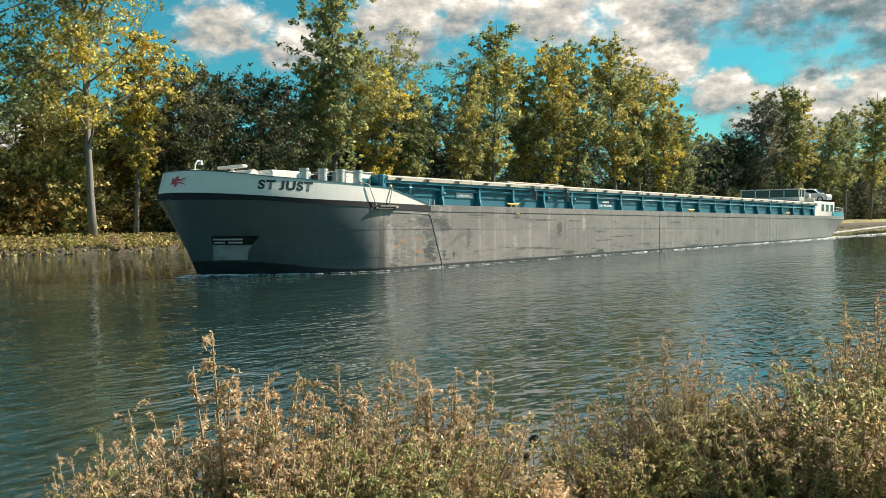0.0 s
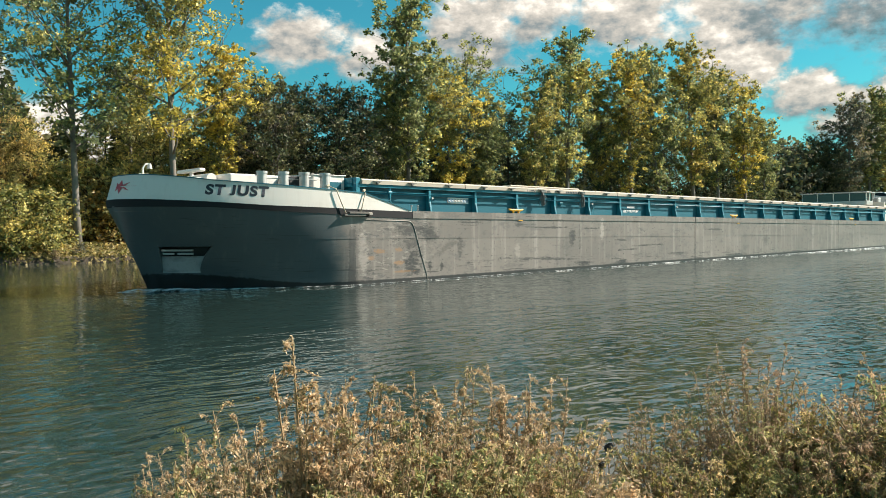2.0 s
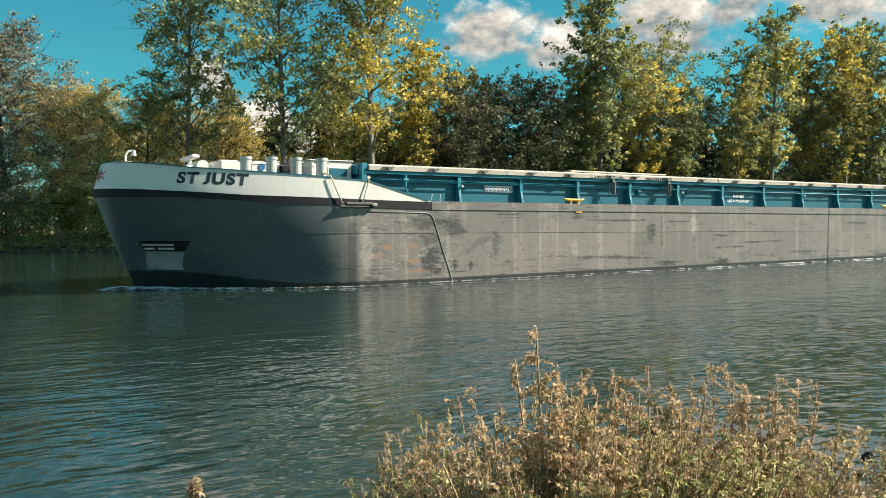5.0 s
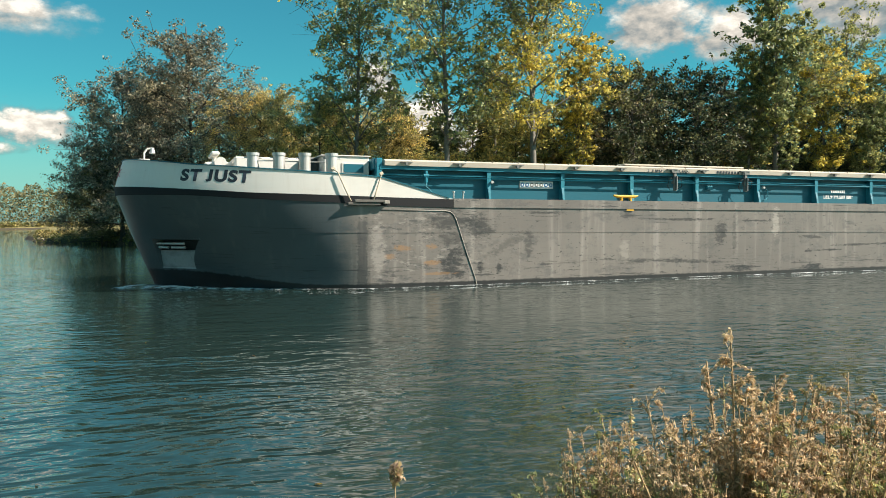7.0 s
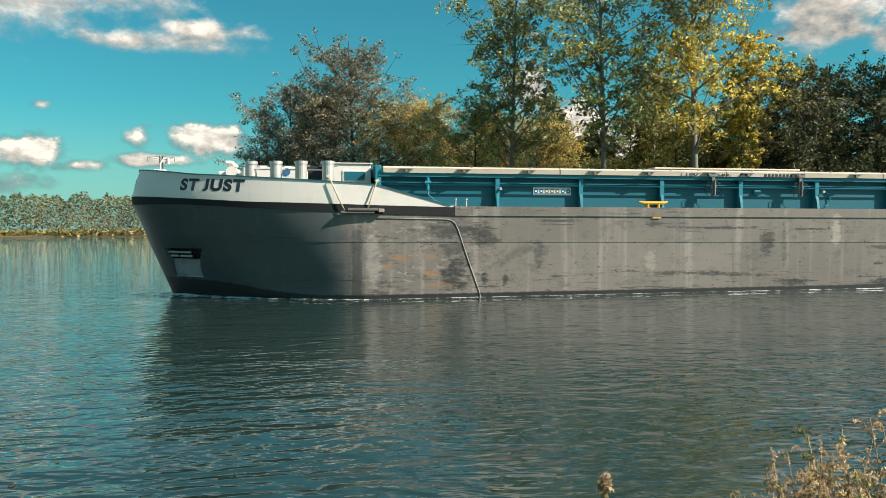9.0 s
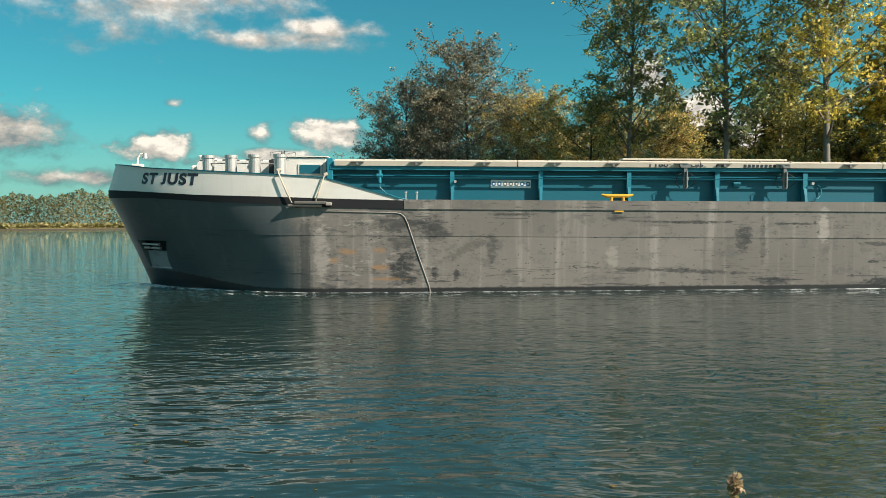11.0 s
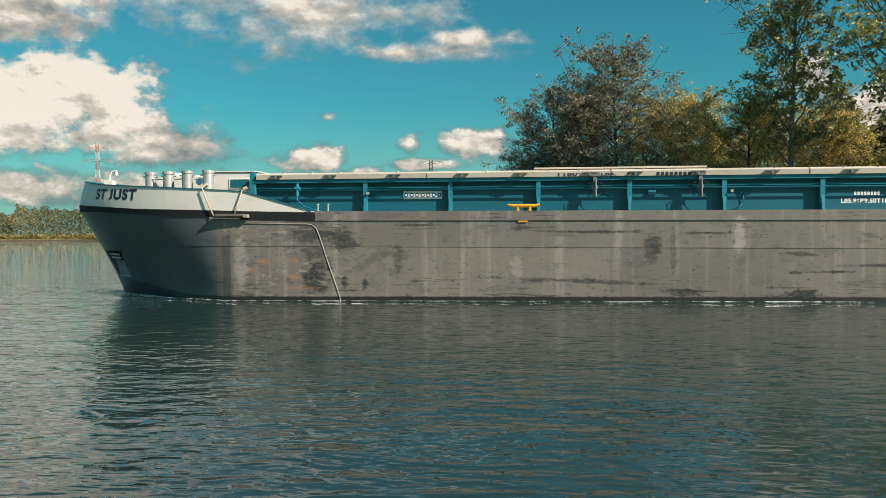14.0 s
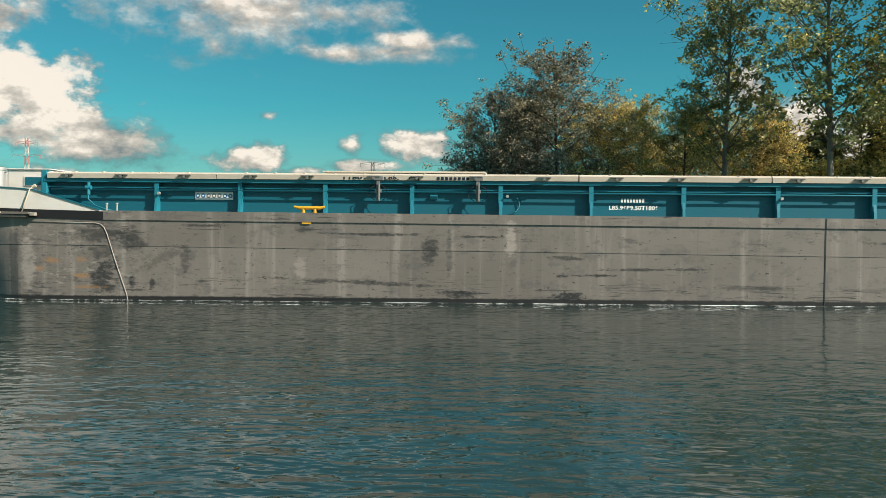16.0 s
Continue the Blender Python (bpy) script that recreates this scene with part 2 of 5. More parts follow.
        return N.mixc(N.m("MULTIPLY", N.m("MULTIPLY", N.step(d, 1.15, 0.55), patchy), amount), c, g4(col))

    rust, soot = (0.34, 0.18, 0.07), (0.018, 0.019, 0.020)
    # large dark rubs beside the slanting bead, scrapes along the side, rust where the paint is gone
    for cx, cz, rx, rz, slope, col, amount in (
            (0.05, 0.75, 0.55, 0.62, 0.0, soot, 0.85), (-0.1, 2.15, 0.9, 0.30, 0.0, soot, 0.7), (0.95, 1.95, 0.55, 0.50, 0.0, soot, 0.7), (0.0, 1.55, 0.5, 0.35, 0.0, soot, 0.6),
            (2.1, 1.35, 0.8, 0.22, 0.5, soot, 0.4), (2.95, 1.40, 0.20, 0.55, 0.0, soot, 0.55), (1.05, 0.45, 0.12, 0.28, 0.0, soot, 0.9), (1.75, 0.45, 0.14, 0.25, 0.0, soot, 0.8),
            (3.6, 2.50, 0.75, 0.06, 0.0, soot, 0.8), (7.1, 2.42, 0.35, 0.10, 0.0, soot, 0.6), (11.4, 1.75, 0.28, 0.55, 0.0, soot, 0.75), (12.05, 1.6, 0.10, 0.9, 0.0, soot, 0.4),
            (9.6, 2.28, 1.9, 0.05, 0.0, soot, 0.8), (13.1, 2.24, 0.7, 0.05, 0.0, soot, 0.8), (15.9, 1.58, 0.5, 0.08, -0.05, soot, 0.7), (15.75, 0.98, 0.25, 0.06, 0.0, soot, 0.95), (16.8, 1.02, 0.7, 0.045, 0.02, soot, 0.9),
            (9.0, 0.66, 2.6, 0.07, -0.03, soot, 0.75), (15.85, 0.32, 0.7, 0.16, 0.0, soot, 0.95), (12.5, 0.34, 0.8, 0.13, 0.0, soot, 0.9), (18.7, 1.25, 1.7, 0.05, 0.02, soot, 0.85),
            (22.0, 0.7, 1.6, 0.08, 0.0, soot, 0.6), (26.5, 2.2, 1.2, 0.06, 0.0, soot, 0.7), (29.5, 0.45, 1.5, 0.12, 0.0, soot, 0.8), (34.0, 1.5, 0.4, 0.4, 0.0, soot, 0.5), (39.0, 0.5, 2.0, 0.1, 0.0, soot, 0.7),
            (-1.9, 1.22, 0.34, 0.11, 0.0, rust, 0.6), (-0.8, 1.28, 0.22, 0.10, 0.0, rust, 0.55), (-0.8, 0.68, 0.26, 0.13, 0.0, rust, 0.6), (-0.6, 0.32, 0.6, 0.05, 0.0, rust, 0.5), (-2.3, 0.95, 0.2, 0.1, 0.0, rust, 0.5),
            (14.1, 2.1, 0.16, 0.6, 0.0, (0.42, 0.38, 0.33), 0.6), (7.0, 1.1, 0.2, 0.5, 0.0, (0.40, 0.36, 0.31), 0.4), (-2.75, 1.2, 0.25, 1.0, 0.0, (0.42, 0.38, 0.34), 0.45)):
        c = stain(c, cx, cz, rx, rz, slope, col, amount)
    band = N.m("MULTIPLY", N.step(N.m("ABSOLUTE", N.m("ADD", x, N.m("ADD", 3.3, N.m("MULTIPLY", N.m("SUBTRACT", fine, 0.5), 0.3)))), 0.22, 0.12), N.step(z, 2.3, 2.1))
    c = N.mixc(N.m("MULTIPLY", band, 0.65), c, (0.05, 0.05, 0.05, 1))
    # the bow's darker blue grey: its paint, deepened for shade past the sun's terminator
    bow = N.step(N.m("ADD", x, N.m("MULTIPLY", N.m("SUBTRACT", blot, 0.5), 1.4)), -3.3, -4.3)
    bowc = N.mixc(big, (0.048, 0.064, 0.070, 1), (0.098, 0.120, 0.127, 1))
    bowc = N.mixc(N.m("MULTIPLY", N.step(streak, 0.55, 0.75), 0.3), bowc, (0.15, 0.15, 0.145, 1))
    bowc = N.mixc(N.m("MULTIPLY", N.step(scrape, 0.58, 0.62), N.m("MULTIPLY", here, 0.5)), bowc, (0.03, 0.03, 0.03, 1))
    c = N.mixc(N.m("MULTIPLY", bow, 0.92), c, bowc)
    # black boot topping with a ragged edge
    edge = N.m("ADD", N.m("SUBTRACT", N.m("MULTIPLY", x, 0.0125), 0.06), N.m("MULTIPLY", N.m("SUBTRACT", N.noise(N.mapping(o, (3, 3, 0.6)), 1.6, 6, 0.7), 0.5), N.m("ADD", 0.13, N.m("MULTIPLY", N.step(x, -4.5, -9.4), 0.2))))
    height = N.m("ADD", 0.085, N.m("MULTIPLY", N.step(x, -4.5, -9.4), 0.50))
    wet = N.step(N.m("SUBTRACT", N.m("SUBTRACT", z, edge), height), 0.03, -0.03)
    c = N.mixc(N.m("MULTIPLY", wet, 0.95), c, (0.009, 0.009, 0.009, 1))
    h = N.m("ADD", N.m("MULTIPLY", fine, 0.35), N.m("ADD", N.m("MULTIPLY", big, 1.0), N.m("MULTIPLY", seam, -0.5)))
    return bsdf(N, c, N.m("SUBTRACT", N.m("SUBTRACT", 0.55, N.m("MULTIPLY", streak, 0.15)), N.m("MULTIPLY", bow, 0.16)), 0.0, bump(N, h, 0.25, 0.02), 0.6)


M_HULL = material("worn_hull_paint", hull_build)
M_WHITE = painted("white_paint", (0.70, 0.675, 0.62), 0.42, (0.40, 0.34, 0.27), 0.28)
M_BLACK = painted("black_paint", (0.005, 0.006, 0.008), 0.72, (0.016, 0.016, 0.016), 0.4)
M_TEAL = painted("teal_paint", (0.004, 0.11, 0.155), 0.42, (0.012, 0.085, 0.11), 0.22)
M_TEAL_LIGHT = painted("light_teal_paint", (0.012, 0.19, 0.255), 0.42, (0.03, 0.12, 0.15), 0.3)
M_HATCH = painted("hatch_aluminium", (0.56, 0.50, 0.41), 0.5, (0.30, 0.24, 0.17), 0.45)
M_STRAKE = M_HULL
M_DECK = painted("deck_paint", (0.20, 0.19, 0.175), 0.7, (0.09, 0.08, 0.07), 0.5)
M_GALV = painted("galvanised_steel", (0.50, 0.50, 0.48), 0.42, (0.24, 0.21, 0.17), 0.35, 1.2, 0.55)
M_YELLOW = painted("yellow_paint", (0.66, 0.36, 0.025), 0.45, (0.25, 0.13, 0.03), 0.3)
M_ROPE = plain("rope_fibre", (0.50, 0.43, 0.32), 0.9)
M_WOOD = plain("weathered_wood", (0.13, 0.12, 0.105), 0.8)
M_DARK = plain("dark_steel", (0.03, 0.032, 0.033), 0.55)
M_GREYSTEEL = plain("grey_steel", (0.20, 0.20, 0.19), 0.5, 0.3)
M_RED = plain("red_paint", (0.50, 0.03, 0.05), 0.5)
M_BLUE = plain("blue_sign_paint", (0.03, 0.14, 0.30), 0.5)
M_SIGN = plain("white_sign_face", (0.72, 0.74, 0.72), 0.5, 0, 0.05)
M_LETTER = plain("dark_lettering", (0.012, 0.02, 0.03), 0.5)
M_LETTER_W = plain("white_lettering", (0.78, 0.78, 0.75), 0.5)
M_PLATE = painted("chafed_plate_paint", (0.30, 0.31, 0.31), 0.5, (0.04, 0.04, 0.04), 0.6, 2.5)
M_BEAD = plain("pale_weld_paint", (0.32, 0.29, 0.25), 0.6)
M_RUBBER = plain("black_rubber", (0.02, 0.02, 0.02), 0.8)


def foam_build(N):
    o = N.add("ShaderNodeTexCoord", 3)
    n = N.noise(N.mapping(o, (0.5, 1.0, 1.0)), 4.0, 8, 0.7)
    f = N.m("MULTIPLY", N.step(n, 0.42, 0.58), 0.9)
    d = bsdf(N, (0.74, 0.77, 0.76, 1), 0.7)
    t = N.add("ShaderNodeBsdfTransparent", 0)
    return N.add("ShaderNodeMixShader", 0, **{"i_0": f, "i_1": t, "i_2": d})


M_FOAM = material("water_foam", foam_build)


def water_build(N):
    p = N.add("ShaderNodeNewGeometry", 0)
    wob = N.t.nodes.new("ShaderNodeVectorMath")
    wob.operation = "MULTIPLY_ADD"
    N.put(N.noise(p, 0.35, 2, 0.5, 1), wob.inputs[0]), N.put(p, wob.inputs[2])
    wob.inputs[1].default_value = (0.9, 0.9, 0.0)
    q = wob.outputs[0]
    # a slow swell, two crossing trains of ripples, and fine wind ruffles that come in gusts
    swell = N.noise(N.mapping(q, (0.35, 0.9, 1.0), (0, 0, 0), (0, 0, 0.25)), 1.3, 1, 0.4)
    one = N.noise(N.mapping(q, (0.75, 1.3, 1.0), (4, 2, 0), (0, 0, -0.42)), 3.0, 1, 0.4)
    two = N.noise(N.mapping(q, (0.75, 1.4, 1.0), (1, 7, 0), (0, 0, 0.5)), 4.2, 1, 0.4)
    small = N.noise(N.mapping(q, (0.55, 1.5, 1.0), (3, 5, 0), (0, 0, 0.1)), 8.5, 1, 0.5)
    gust = N.step(N.noise(N.mapping(p, (0.045, 0.10, 1.0)), 1.0, 3), 0.36, 0.64)
    px, py, pz = N.xyz(p)
    open_ = N.step(N.m("ADD", px, N.m("MULTIPLY", py, 0.25)), 8.0, -6.0)
    near = N.step(py, 20.0, 10.0)
    chop = N.step(px, 6.0, 22.0)
    wind = N.m("ADD", N.m("MULTIPLY", chop, 0.45), N.m("ADD", N.m("ADD", 0.42, N.m("MULTIPLY", near, 0.38)), N.m("ADD", N.m("MULTIPLY", gust, 0.28), N.m("MULTIPLY", open_, 0.5))))
    h = N.m("ADD", N.m("MULTIPLY", swell, 0.040), N.m("ADD", N.m("MULTIPLY", one, 0.028), N.m("MULTIPLY", two, 0.015)))
    h = N.m("ADD", h, N.m("MULTIPLY", small, 0.0026))
    nb = bump(N, N.m("MULTIPLY", h, wind), 1.0, 1.0)
    murk = N.mixc(N.noise(N.mapping(p, (0.2, 0.2, 1)), 1.0, 3), (0.013, 0.028, 0.025, 1), (0.020, 0.037, 0.031, 1))
    n = N.t.nodes.new("ShaderNodeBsdfPrincipled")
    N.put(murk, n.inputs["Base Color"])
    n.inputs["Roughness"].default_value, n.inputs["IOR"].default_value = 0.015, 1.5
    N.put(nb, n.inputs["Normal"])
    return n.outputs[0]


M_WATER = material("canal_water", water_build)


def ground_build(N):
    p = N.add("ShaderNodeNewGeometry", 0)
    x, y, z = N.xyz(p)
    a = N.noise(p, 0.35, 6)
    b = N.noise(p, 3.0, 6, 0.65)
    grass = N.mixc(b, (0.075, 0.085, 0.03, 1), (0.25, 0.20, 0.085, 1))
    grass = N.mixc(N.step(a, 0.42, 0.65), grass, (0.30, 0.25, 0.11, 1))
    earth = N.mixc(b, (0.045, 0.038, 0.028, 1), (0.12, 0.10, 0.075, 1))
    hi = N.step(N.m("ADD", z, N.m("MULTIPLY", N.m("SUBTRACT", b, 0.5), 0.5)), 0.25, 0.6)
    return bsdf(N, N.mixc(hi, earth, grass), 0.95, 0, bump(N, N.m("ADD", b, N.noise(p, 14.0, 4)), 0.7, 0.06), 0.2)


M_GROUND = material("bank_ground", ground_build)


def leafy(name, c1, c2, c3, patch=0.35, glow=0.45, lo=0.42, hi=0.62, sheen=0.022):
    """Leaves from c1 to c2, with patches that have turned to c3."""
    def b(N):
        isl = N.add("ShaderNodeNewGeometry", 8)
        o = N.add("ShaderNodeTexCoord", 3)
        rnd = N.add("ShaderNodeObjectInfo", 5)
        off = N.t.nodes.new("ShaderNodeCombineXYZ")
        N.put(N.m("MULTIPLY", rnd, 37.0), off.inputs[0]), N.put(N.m("MULTIPLY", rnd, 11.0), off.inputs[2])
        va = N.t.nodes.new("ShaderNodeVectorMath")
        N.put(o, va.inputs[0]), N.put(off.outputs[0], va.inputs[1])
        n = N.noise(va.outputs[0], patch, 3, 0.6)
        c = N.mixc(isl, g4(c1), g4(c2))
        f = N.step(N.m("ADD", n, N.m("MULTIPLY", N.m("SUBTRACT", isl, 0.5), 0.22)), lo, hi)
        c = N.mixc(f, c, g4(c3))
        c = N.mixc(N.m("MULTIPLY", rnd, 0.22), c, N.mixc(1.0, c, (1.25, 1.0, 0.7, 1), "MULTIPLY"))
        each = N.m("FRACT", N.m("MULTIPLY", isl, 17.31))
        c = N.mixc(1.0, c, N.ramp(each, (0.0, (0.55, 0.57, 0.6)), (0.55, (1.15, 1.15, 1.12)), (1.0, (1.75, 1.72, 1.62))), "MULTIPLY")
        d = N.add("ShaderNodeBsdfDiffuse", 0, i_Color=c)
        t = N.add("ShaderNodeBsdfTranslucent", 0, i_Color=c)
        k = N.add("ShaderNodeMixShader", 0, **{"i_0": glow, "i_1": d, "i_2": t})
        g = N.add("ShaderNodeBsdfGlossy", 0, i_Color=(0.9, 0.92, 0.9, 1), i_Roughness=0.5)
        return N.add("ShaderNodeMixShader", 0, **{"i_0": sheen, "i_1": k, "i_2": g})
    return material(name, b)


M_LEAF_GREEN = leafy("poplar_leaves", (0.126, 0.162, 0.0759), (0.34, 0.36, 0.166), (0.554, 0.504, 0.166), 0.22, 0.45, 0.52, 0.68)
M_LEAF_YELLOW = leafy("yellowing_leaves", (0.175, 0.198, 0.081), (0.372, 0.349, 0.13), (0.605, 0.501, 0.113), 0.20, 0.45, 0.42, 0.58)
# leaf green darkened in its colour for the shade inside the wood
M_LEAF_DARK = leafy("shade_dark_leaves", (0.037, 0.054, 0.031), (0.093, 0.111, 0.058), (0.153, 0.153, 0.068), 0.3, 0.3)
M_LEAF_GREY = leafy("grey_willow_leaves", (0.103, 0.121, 0.101), (0.247, 0.247, 0.19), (0.31, 0.27, 0.172), 0.18, 0.4)
M_LEAF_TAN = leafy("tan_autumn_leaves", (0.275, 0.27, 0.117), (0.605, 0.519, 0.234), (0.715, 0.54, 0.193), 0.3, 0.45)
M_LEAF_OLIVE = leafy("olive_leaves", (0.156, 0.189, 0.0715), (0.377, 0.377, 0.143), (0.546, 0.455, 0.143), 0.3, 0.45)
M_LEAF_FAR = leafy("distant_leaves", (0.045, 0.066, 0.034), (0.13, 0.14, 0.07), (0.24, 0.20, 0.09), 0.05, 0.4)
M_LEAF_BROWN = leafy("russet_leaves", (0.126, 0.091, 0.042), (0.266, 0.175, 0.063), (0.364, 0.238, 0.063), 0.4, 0.4)
M_DRY = leafy("dry_seed_leaves", (0.40, 0.30, 0.18), (0.70, 0.55, 0.39), (0.26, 0.23, 0.10), 3.0, 0.5, 0.52, 0.68)
M_DRY_DARK = leafy("brown_dry_leaves", (0.312, 0.228, 0.163), (0.675, 0.492, 0.35), (0.288, 0.288, 0.131), 3.0, 0.5, 0.46, 0.6)
M_HERB = leafy("green_herb_leaves", (0.156, 0.189, 0.0813), (0.403, 0.403, 0.181), (0.598, 0.476, 0.263), 3.0, 0.5, 0.48, 0.62)
M_REED = leafy("reed_blades", (0.264, 0.216, 0.096), (0.432, 0.348, 0.156), (0.168, 0.168, 0.048), 0.6, 0.35)
M_BARK = plain("grey_bark", (0.17, 0.155, 0.13), 0.9, 0, 0.45, 5.0)
M_BARK_DARK = plain("dark_bark", (0.06, 0.052, 0.042), 0.9, 0, 0.4, 5.0)
M_STEM = plain("dry_stem", (0.27, 0.19, 0.10), 0.85, 0, 0.4, 20.0)


def glass_build(N):
    return bsdf(N, (0.02, 0.03, 0.033, 1), 0.06, 0.0)


M_GLASS = material("dark_window_glass", glass_build)


# ---- mesh tools ----
def mesh_obj(name, me, mat, parent=None, label="", kind=""):
    ob = new(name, me)
    if mat is not None and not me.materials:
        me.materials.append(mat)
    if parent is not None:
        ob.parent = parent
    if label:
        ob["label"] = label
    if kind:
        ob["kind"] = kind
    return ob


def part(name, bm, mat, parent, label=""):
    me = bpy.data.meshes.new(name)
    bm.to_mesh(me)
    bm.free()
    return mesh_obj(name, me, mat, parent, label)


def from_lists(name, verts, faces, smooth=False):
    me = bpy.data.meshes.new(name)
    me.from_pydata(verts, [], faces)
    if smooth:
        me.polygons.foreach_set("use_smooth", [True] * len(me.polygons))
    me.update()
    return me


def from_quads(name, v):
    """v: (n, 4, 3) corners of loose quads."""
    n = len(v)
    me = bpy.data.meshes.new(name)
    me.vertices.add(4 * n), me.loops.add(4 * n), me.polygons.add(n)
    me.vertices.foreach_set("co", np.ascontiguousarray(v, dtype=np.float32).ravel())
    me.loops.foreach_set("vertex_index", np.arange(4 * n, dtype=np.int32))
    me.polygons.foreach_set("loop_start", np.arange(0, 4 * n, 4, dtype=np.int32))
    me.update(calc_edges=True)
    return me


def box(bm, x0, x1, y0, y1, z0, z1, bevel=0.0):
    r = bmesh.ops.create_cube(bm, size=1.0)
    bmesh.ops.transform(bm, verts=r["verts"], matrix=Matrix.Translation(((x0 + x1) / 2, (y0 + y1) / 2, (z0 + z1) / 2)) @ Matrix.Diagonal((x1 - x0, y1 - y0, z1 - z0, 1)))
    if bevel:
        es = list({e for v in r["verts"] for e in v.link_edges})
        bmesh.ops.bevel(bm, geom=es, offset=bevel, segments=2, affect="EDGES", profile=0.5)
    return bm


def cyl(bm, p, q, r0, r1=None, n=14):
    p, q = Vector(p), Vector(q)
    r = bmesh.ops.create_cone(bm, cap_ends=True, segments=n, radius1=r0, radius2=r0 if r1 is None else r1, depth=(q - p).length)
    bmesh.ops.transform(bm, verts=r["verts"], matrix=Matrix.Translation((p + q) / 2) @ (q - p).to_track_quat("Z", "Y").to_matrix().to_4x4())
    return bm


def tube_lists(verts, faces, pts, radii, sides=6):
    base = len(verts)
    pts = [Vector(p) for p in pts]
    for i, p in enumerate(pts):
        d = (pts[min(i + 1, len(pts) - 1)] - pts[max(i - 1, 0)]).normalized()
        a = d.cross(Vector((0, 0, 1)) if abs(d.z) < 0.9 else Vector((1, 0, 0))).normalized()
        b = d.cross(a)
        for k in range(sides):
            t = 2 * math.pi * k / sides
            verts.append(tuple(p + (a * math.cos(t) + b * math.sin(t)) * radii[i]))
    for i in range(len(pts) - 1):
        for k in range(sides):
            k2 = (k + 1) % sides
            faces.append((base + i * sides + k, base + i * sides + k2, base + (i + 1) * sides + k2, base + (i + 1) * sides + k))
    faces.append(tuple(base + k for k in range(sides))[::-1])
    faces.append(tuple(base + (len(pts) - 1) * sides + k for k in range(sides)))


def tube(name, pts, radii, mat, parent=None, sides=8, label=""):
    v, f = [], []
    tube_lists(v, f, pts, radii if hasattr(radii, "__len__") else [radii] * len(pts), sides)
    return mesh_obj(name, from_lists(name, v, f, True), mat, parent, label)


def thing(name, label, category, at=None, group="", kind=""):
    ob = new(name)
    if at is not None:
        ob.matrix_basis = at
    return tagged(ob, label, category, group, kind)


def fit1(x, xs, ys):
    return float(np.interp(x, xs, ys))


# ---- ground and water ----
BANK_X = [-400, -30, -18, -14, -7, -2, 5, 12, 20, 28, 60, 120, 300, 2500]
BANK_Y = [420, 240, 130, 112, 101, 91, 81, 74, 68, 65, 63, 61, 58, 52]


def far_bank(x):
    return fit1(x, BANK_X, BANK_Y)


def smooth(t):
    t = max(0.0, min(1.0, t))
    return t * t * (3 - 2 * t)


def ground_height(x, y):
    near = -1.6 + 2.25 * smooth((4.6 - y) / 2.6) + 0.25 * smooth((1.0 - y) / 6)
    fy = far_bank(x) if x > -30 else 420 + 0.06 * (x + 30)
    d = y - fy - 0.3
    far = -1.6 + 2.0 * smooth((d + 1.6) / 2.4) + 0.7 * smooth((d - 0.6) / 4.0)
    wob = 0.12 * noise.noise((x * 0.35, y * 0.35, 0.3)) + 0.05 * noise.noise((x * 1.7, y * 1.7, 2.1))
    return max(near, far) + wob


def spaced(*runs):
    out = []
    for a, b, n in runs:
        out += [a + (b - a) * i / n for i in range(n)]
    return out + [runs[-1][1]]


def build_ground():
    xs = spaced((-3000, -600, 6), (-600, -40, 28), (-40, 80, 80), (80, 300, 70), (300, 3000, 10))
    ys = spaced((-2500, -60, 6), (-60, -4, 14), (-4, 7, 44), (7, 52, 9), (52, 112, 90), (112, 430, 40), (430, 460, 16), (460, 3000, 8))
    v = [(x, y, ground_height(x, y)) for y in ys for x in xs]
    n = len(xs)
    f = [(j * n + i, j * n + i + 1, (j + 1) * n + i + 1, (j + 1) * n + i) for j in range(len(ys) - 1) for i in range(n - 1)]
    tagged(mesh_obj("ground", from_lists("ground", v, f, True), M_GROUND), "grassy canal banks with worn earthy edges", "ground", kind="structure")


build_ground()
LEVEL = -0.13
wv = [(-3000, -40, LEVEL), (3000, -40, LEVEL), (3000, 3000, LEVEL), (-3000, 3000, LEVEL)]
tagged(mesh_obj("water", from_lists("water", wv, [(0, 1, 2, 3)]), M_WATER), "rippled murky green canal water", "water", kind="structure")

# ---- the barge ----
# x runs from the stem at -11.4 to the stern at 74.4; y = 0 is the side seen, 9.5 the other; z is up from the load line at x = 0
BEAM, FLAT, STERN = 9.5, -3.0, 74.4
barge = thing("cargo_barge", "long grey steel cargo barge with white bow and teal hatch coaming", "barge")


def stem_x(z):
    return fit1(z, [-1.5, 0, 1.6, 3.05, 3.37, 4.3], [-9.6, -10.15, -10.85, -11.38, -11.42, -11.15])


def white_low(x):
    return fit1(x, [-11.4, -9, -7, -4, -2.6, 0], [3.37, 3.23, 3.11, 3.04, 3.0, 2.95])


def black_low(x):
    return fit1(x, [-11.4, -9, -7, -4, -2.6, 0], [3.06, 3.02, 2.9, 2.78, 2.70, 2.66])


def white_top(x):
    return fit1(x, [-11.2, -9, -7, -4, -2.7, -0.15, 0], [4.30, 4.04, 3.92, 3.76, 3.69, 2.99, 2.97])


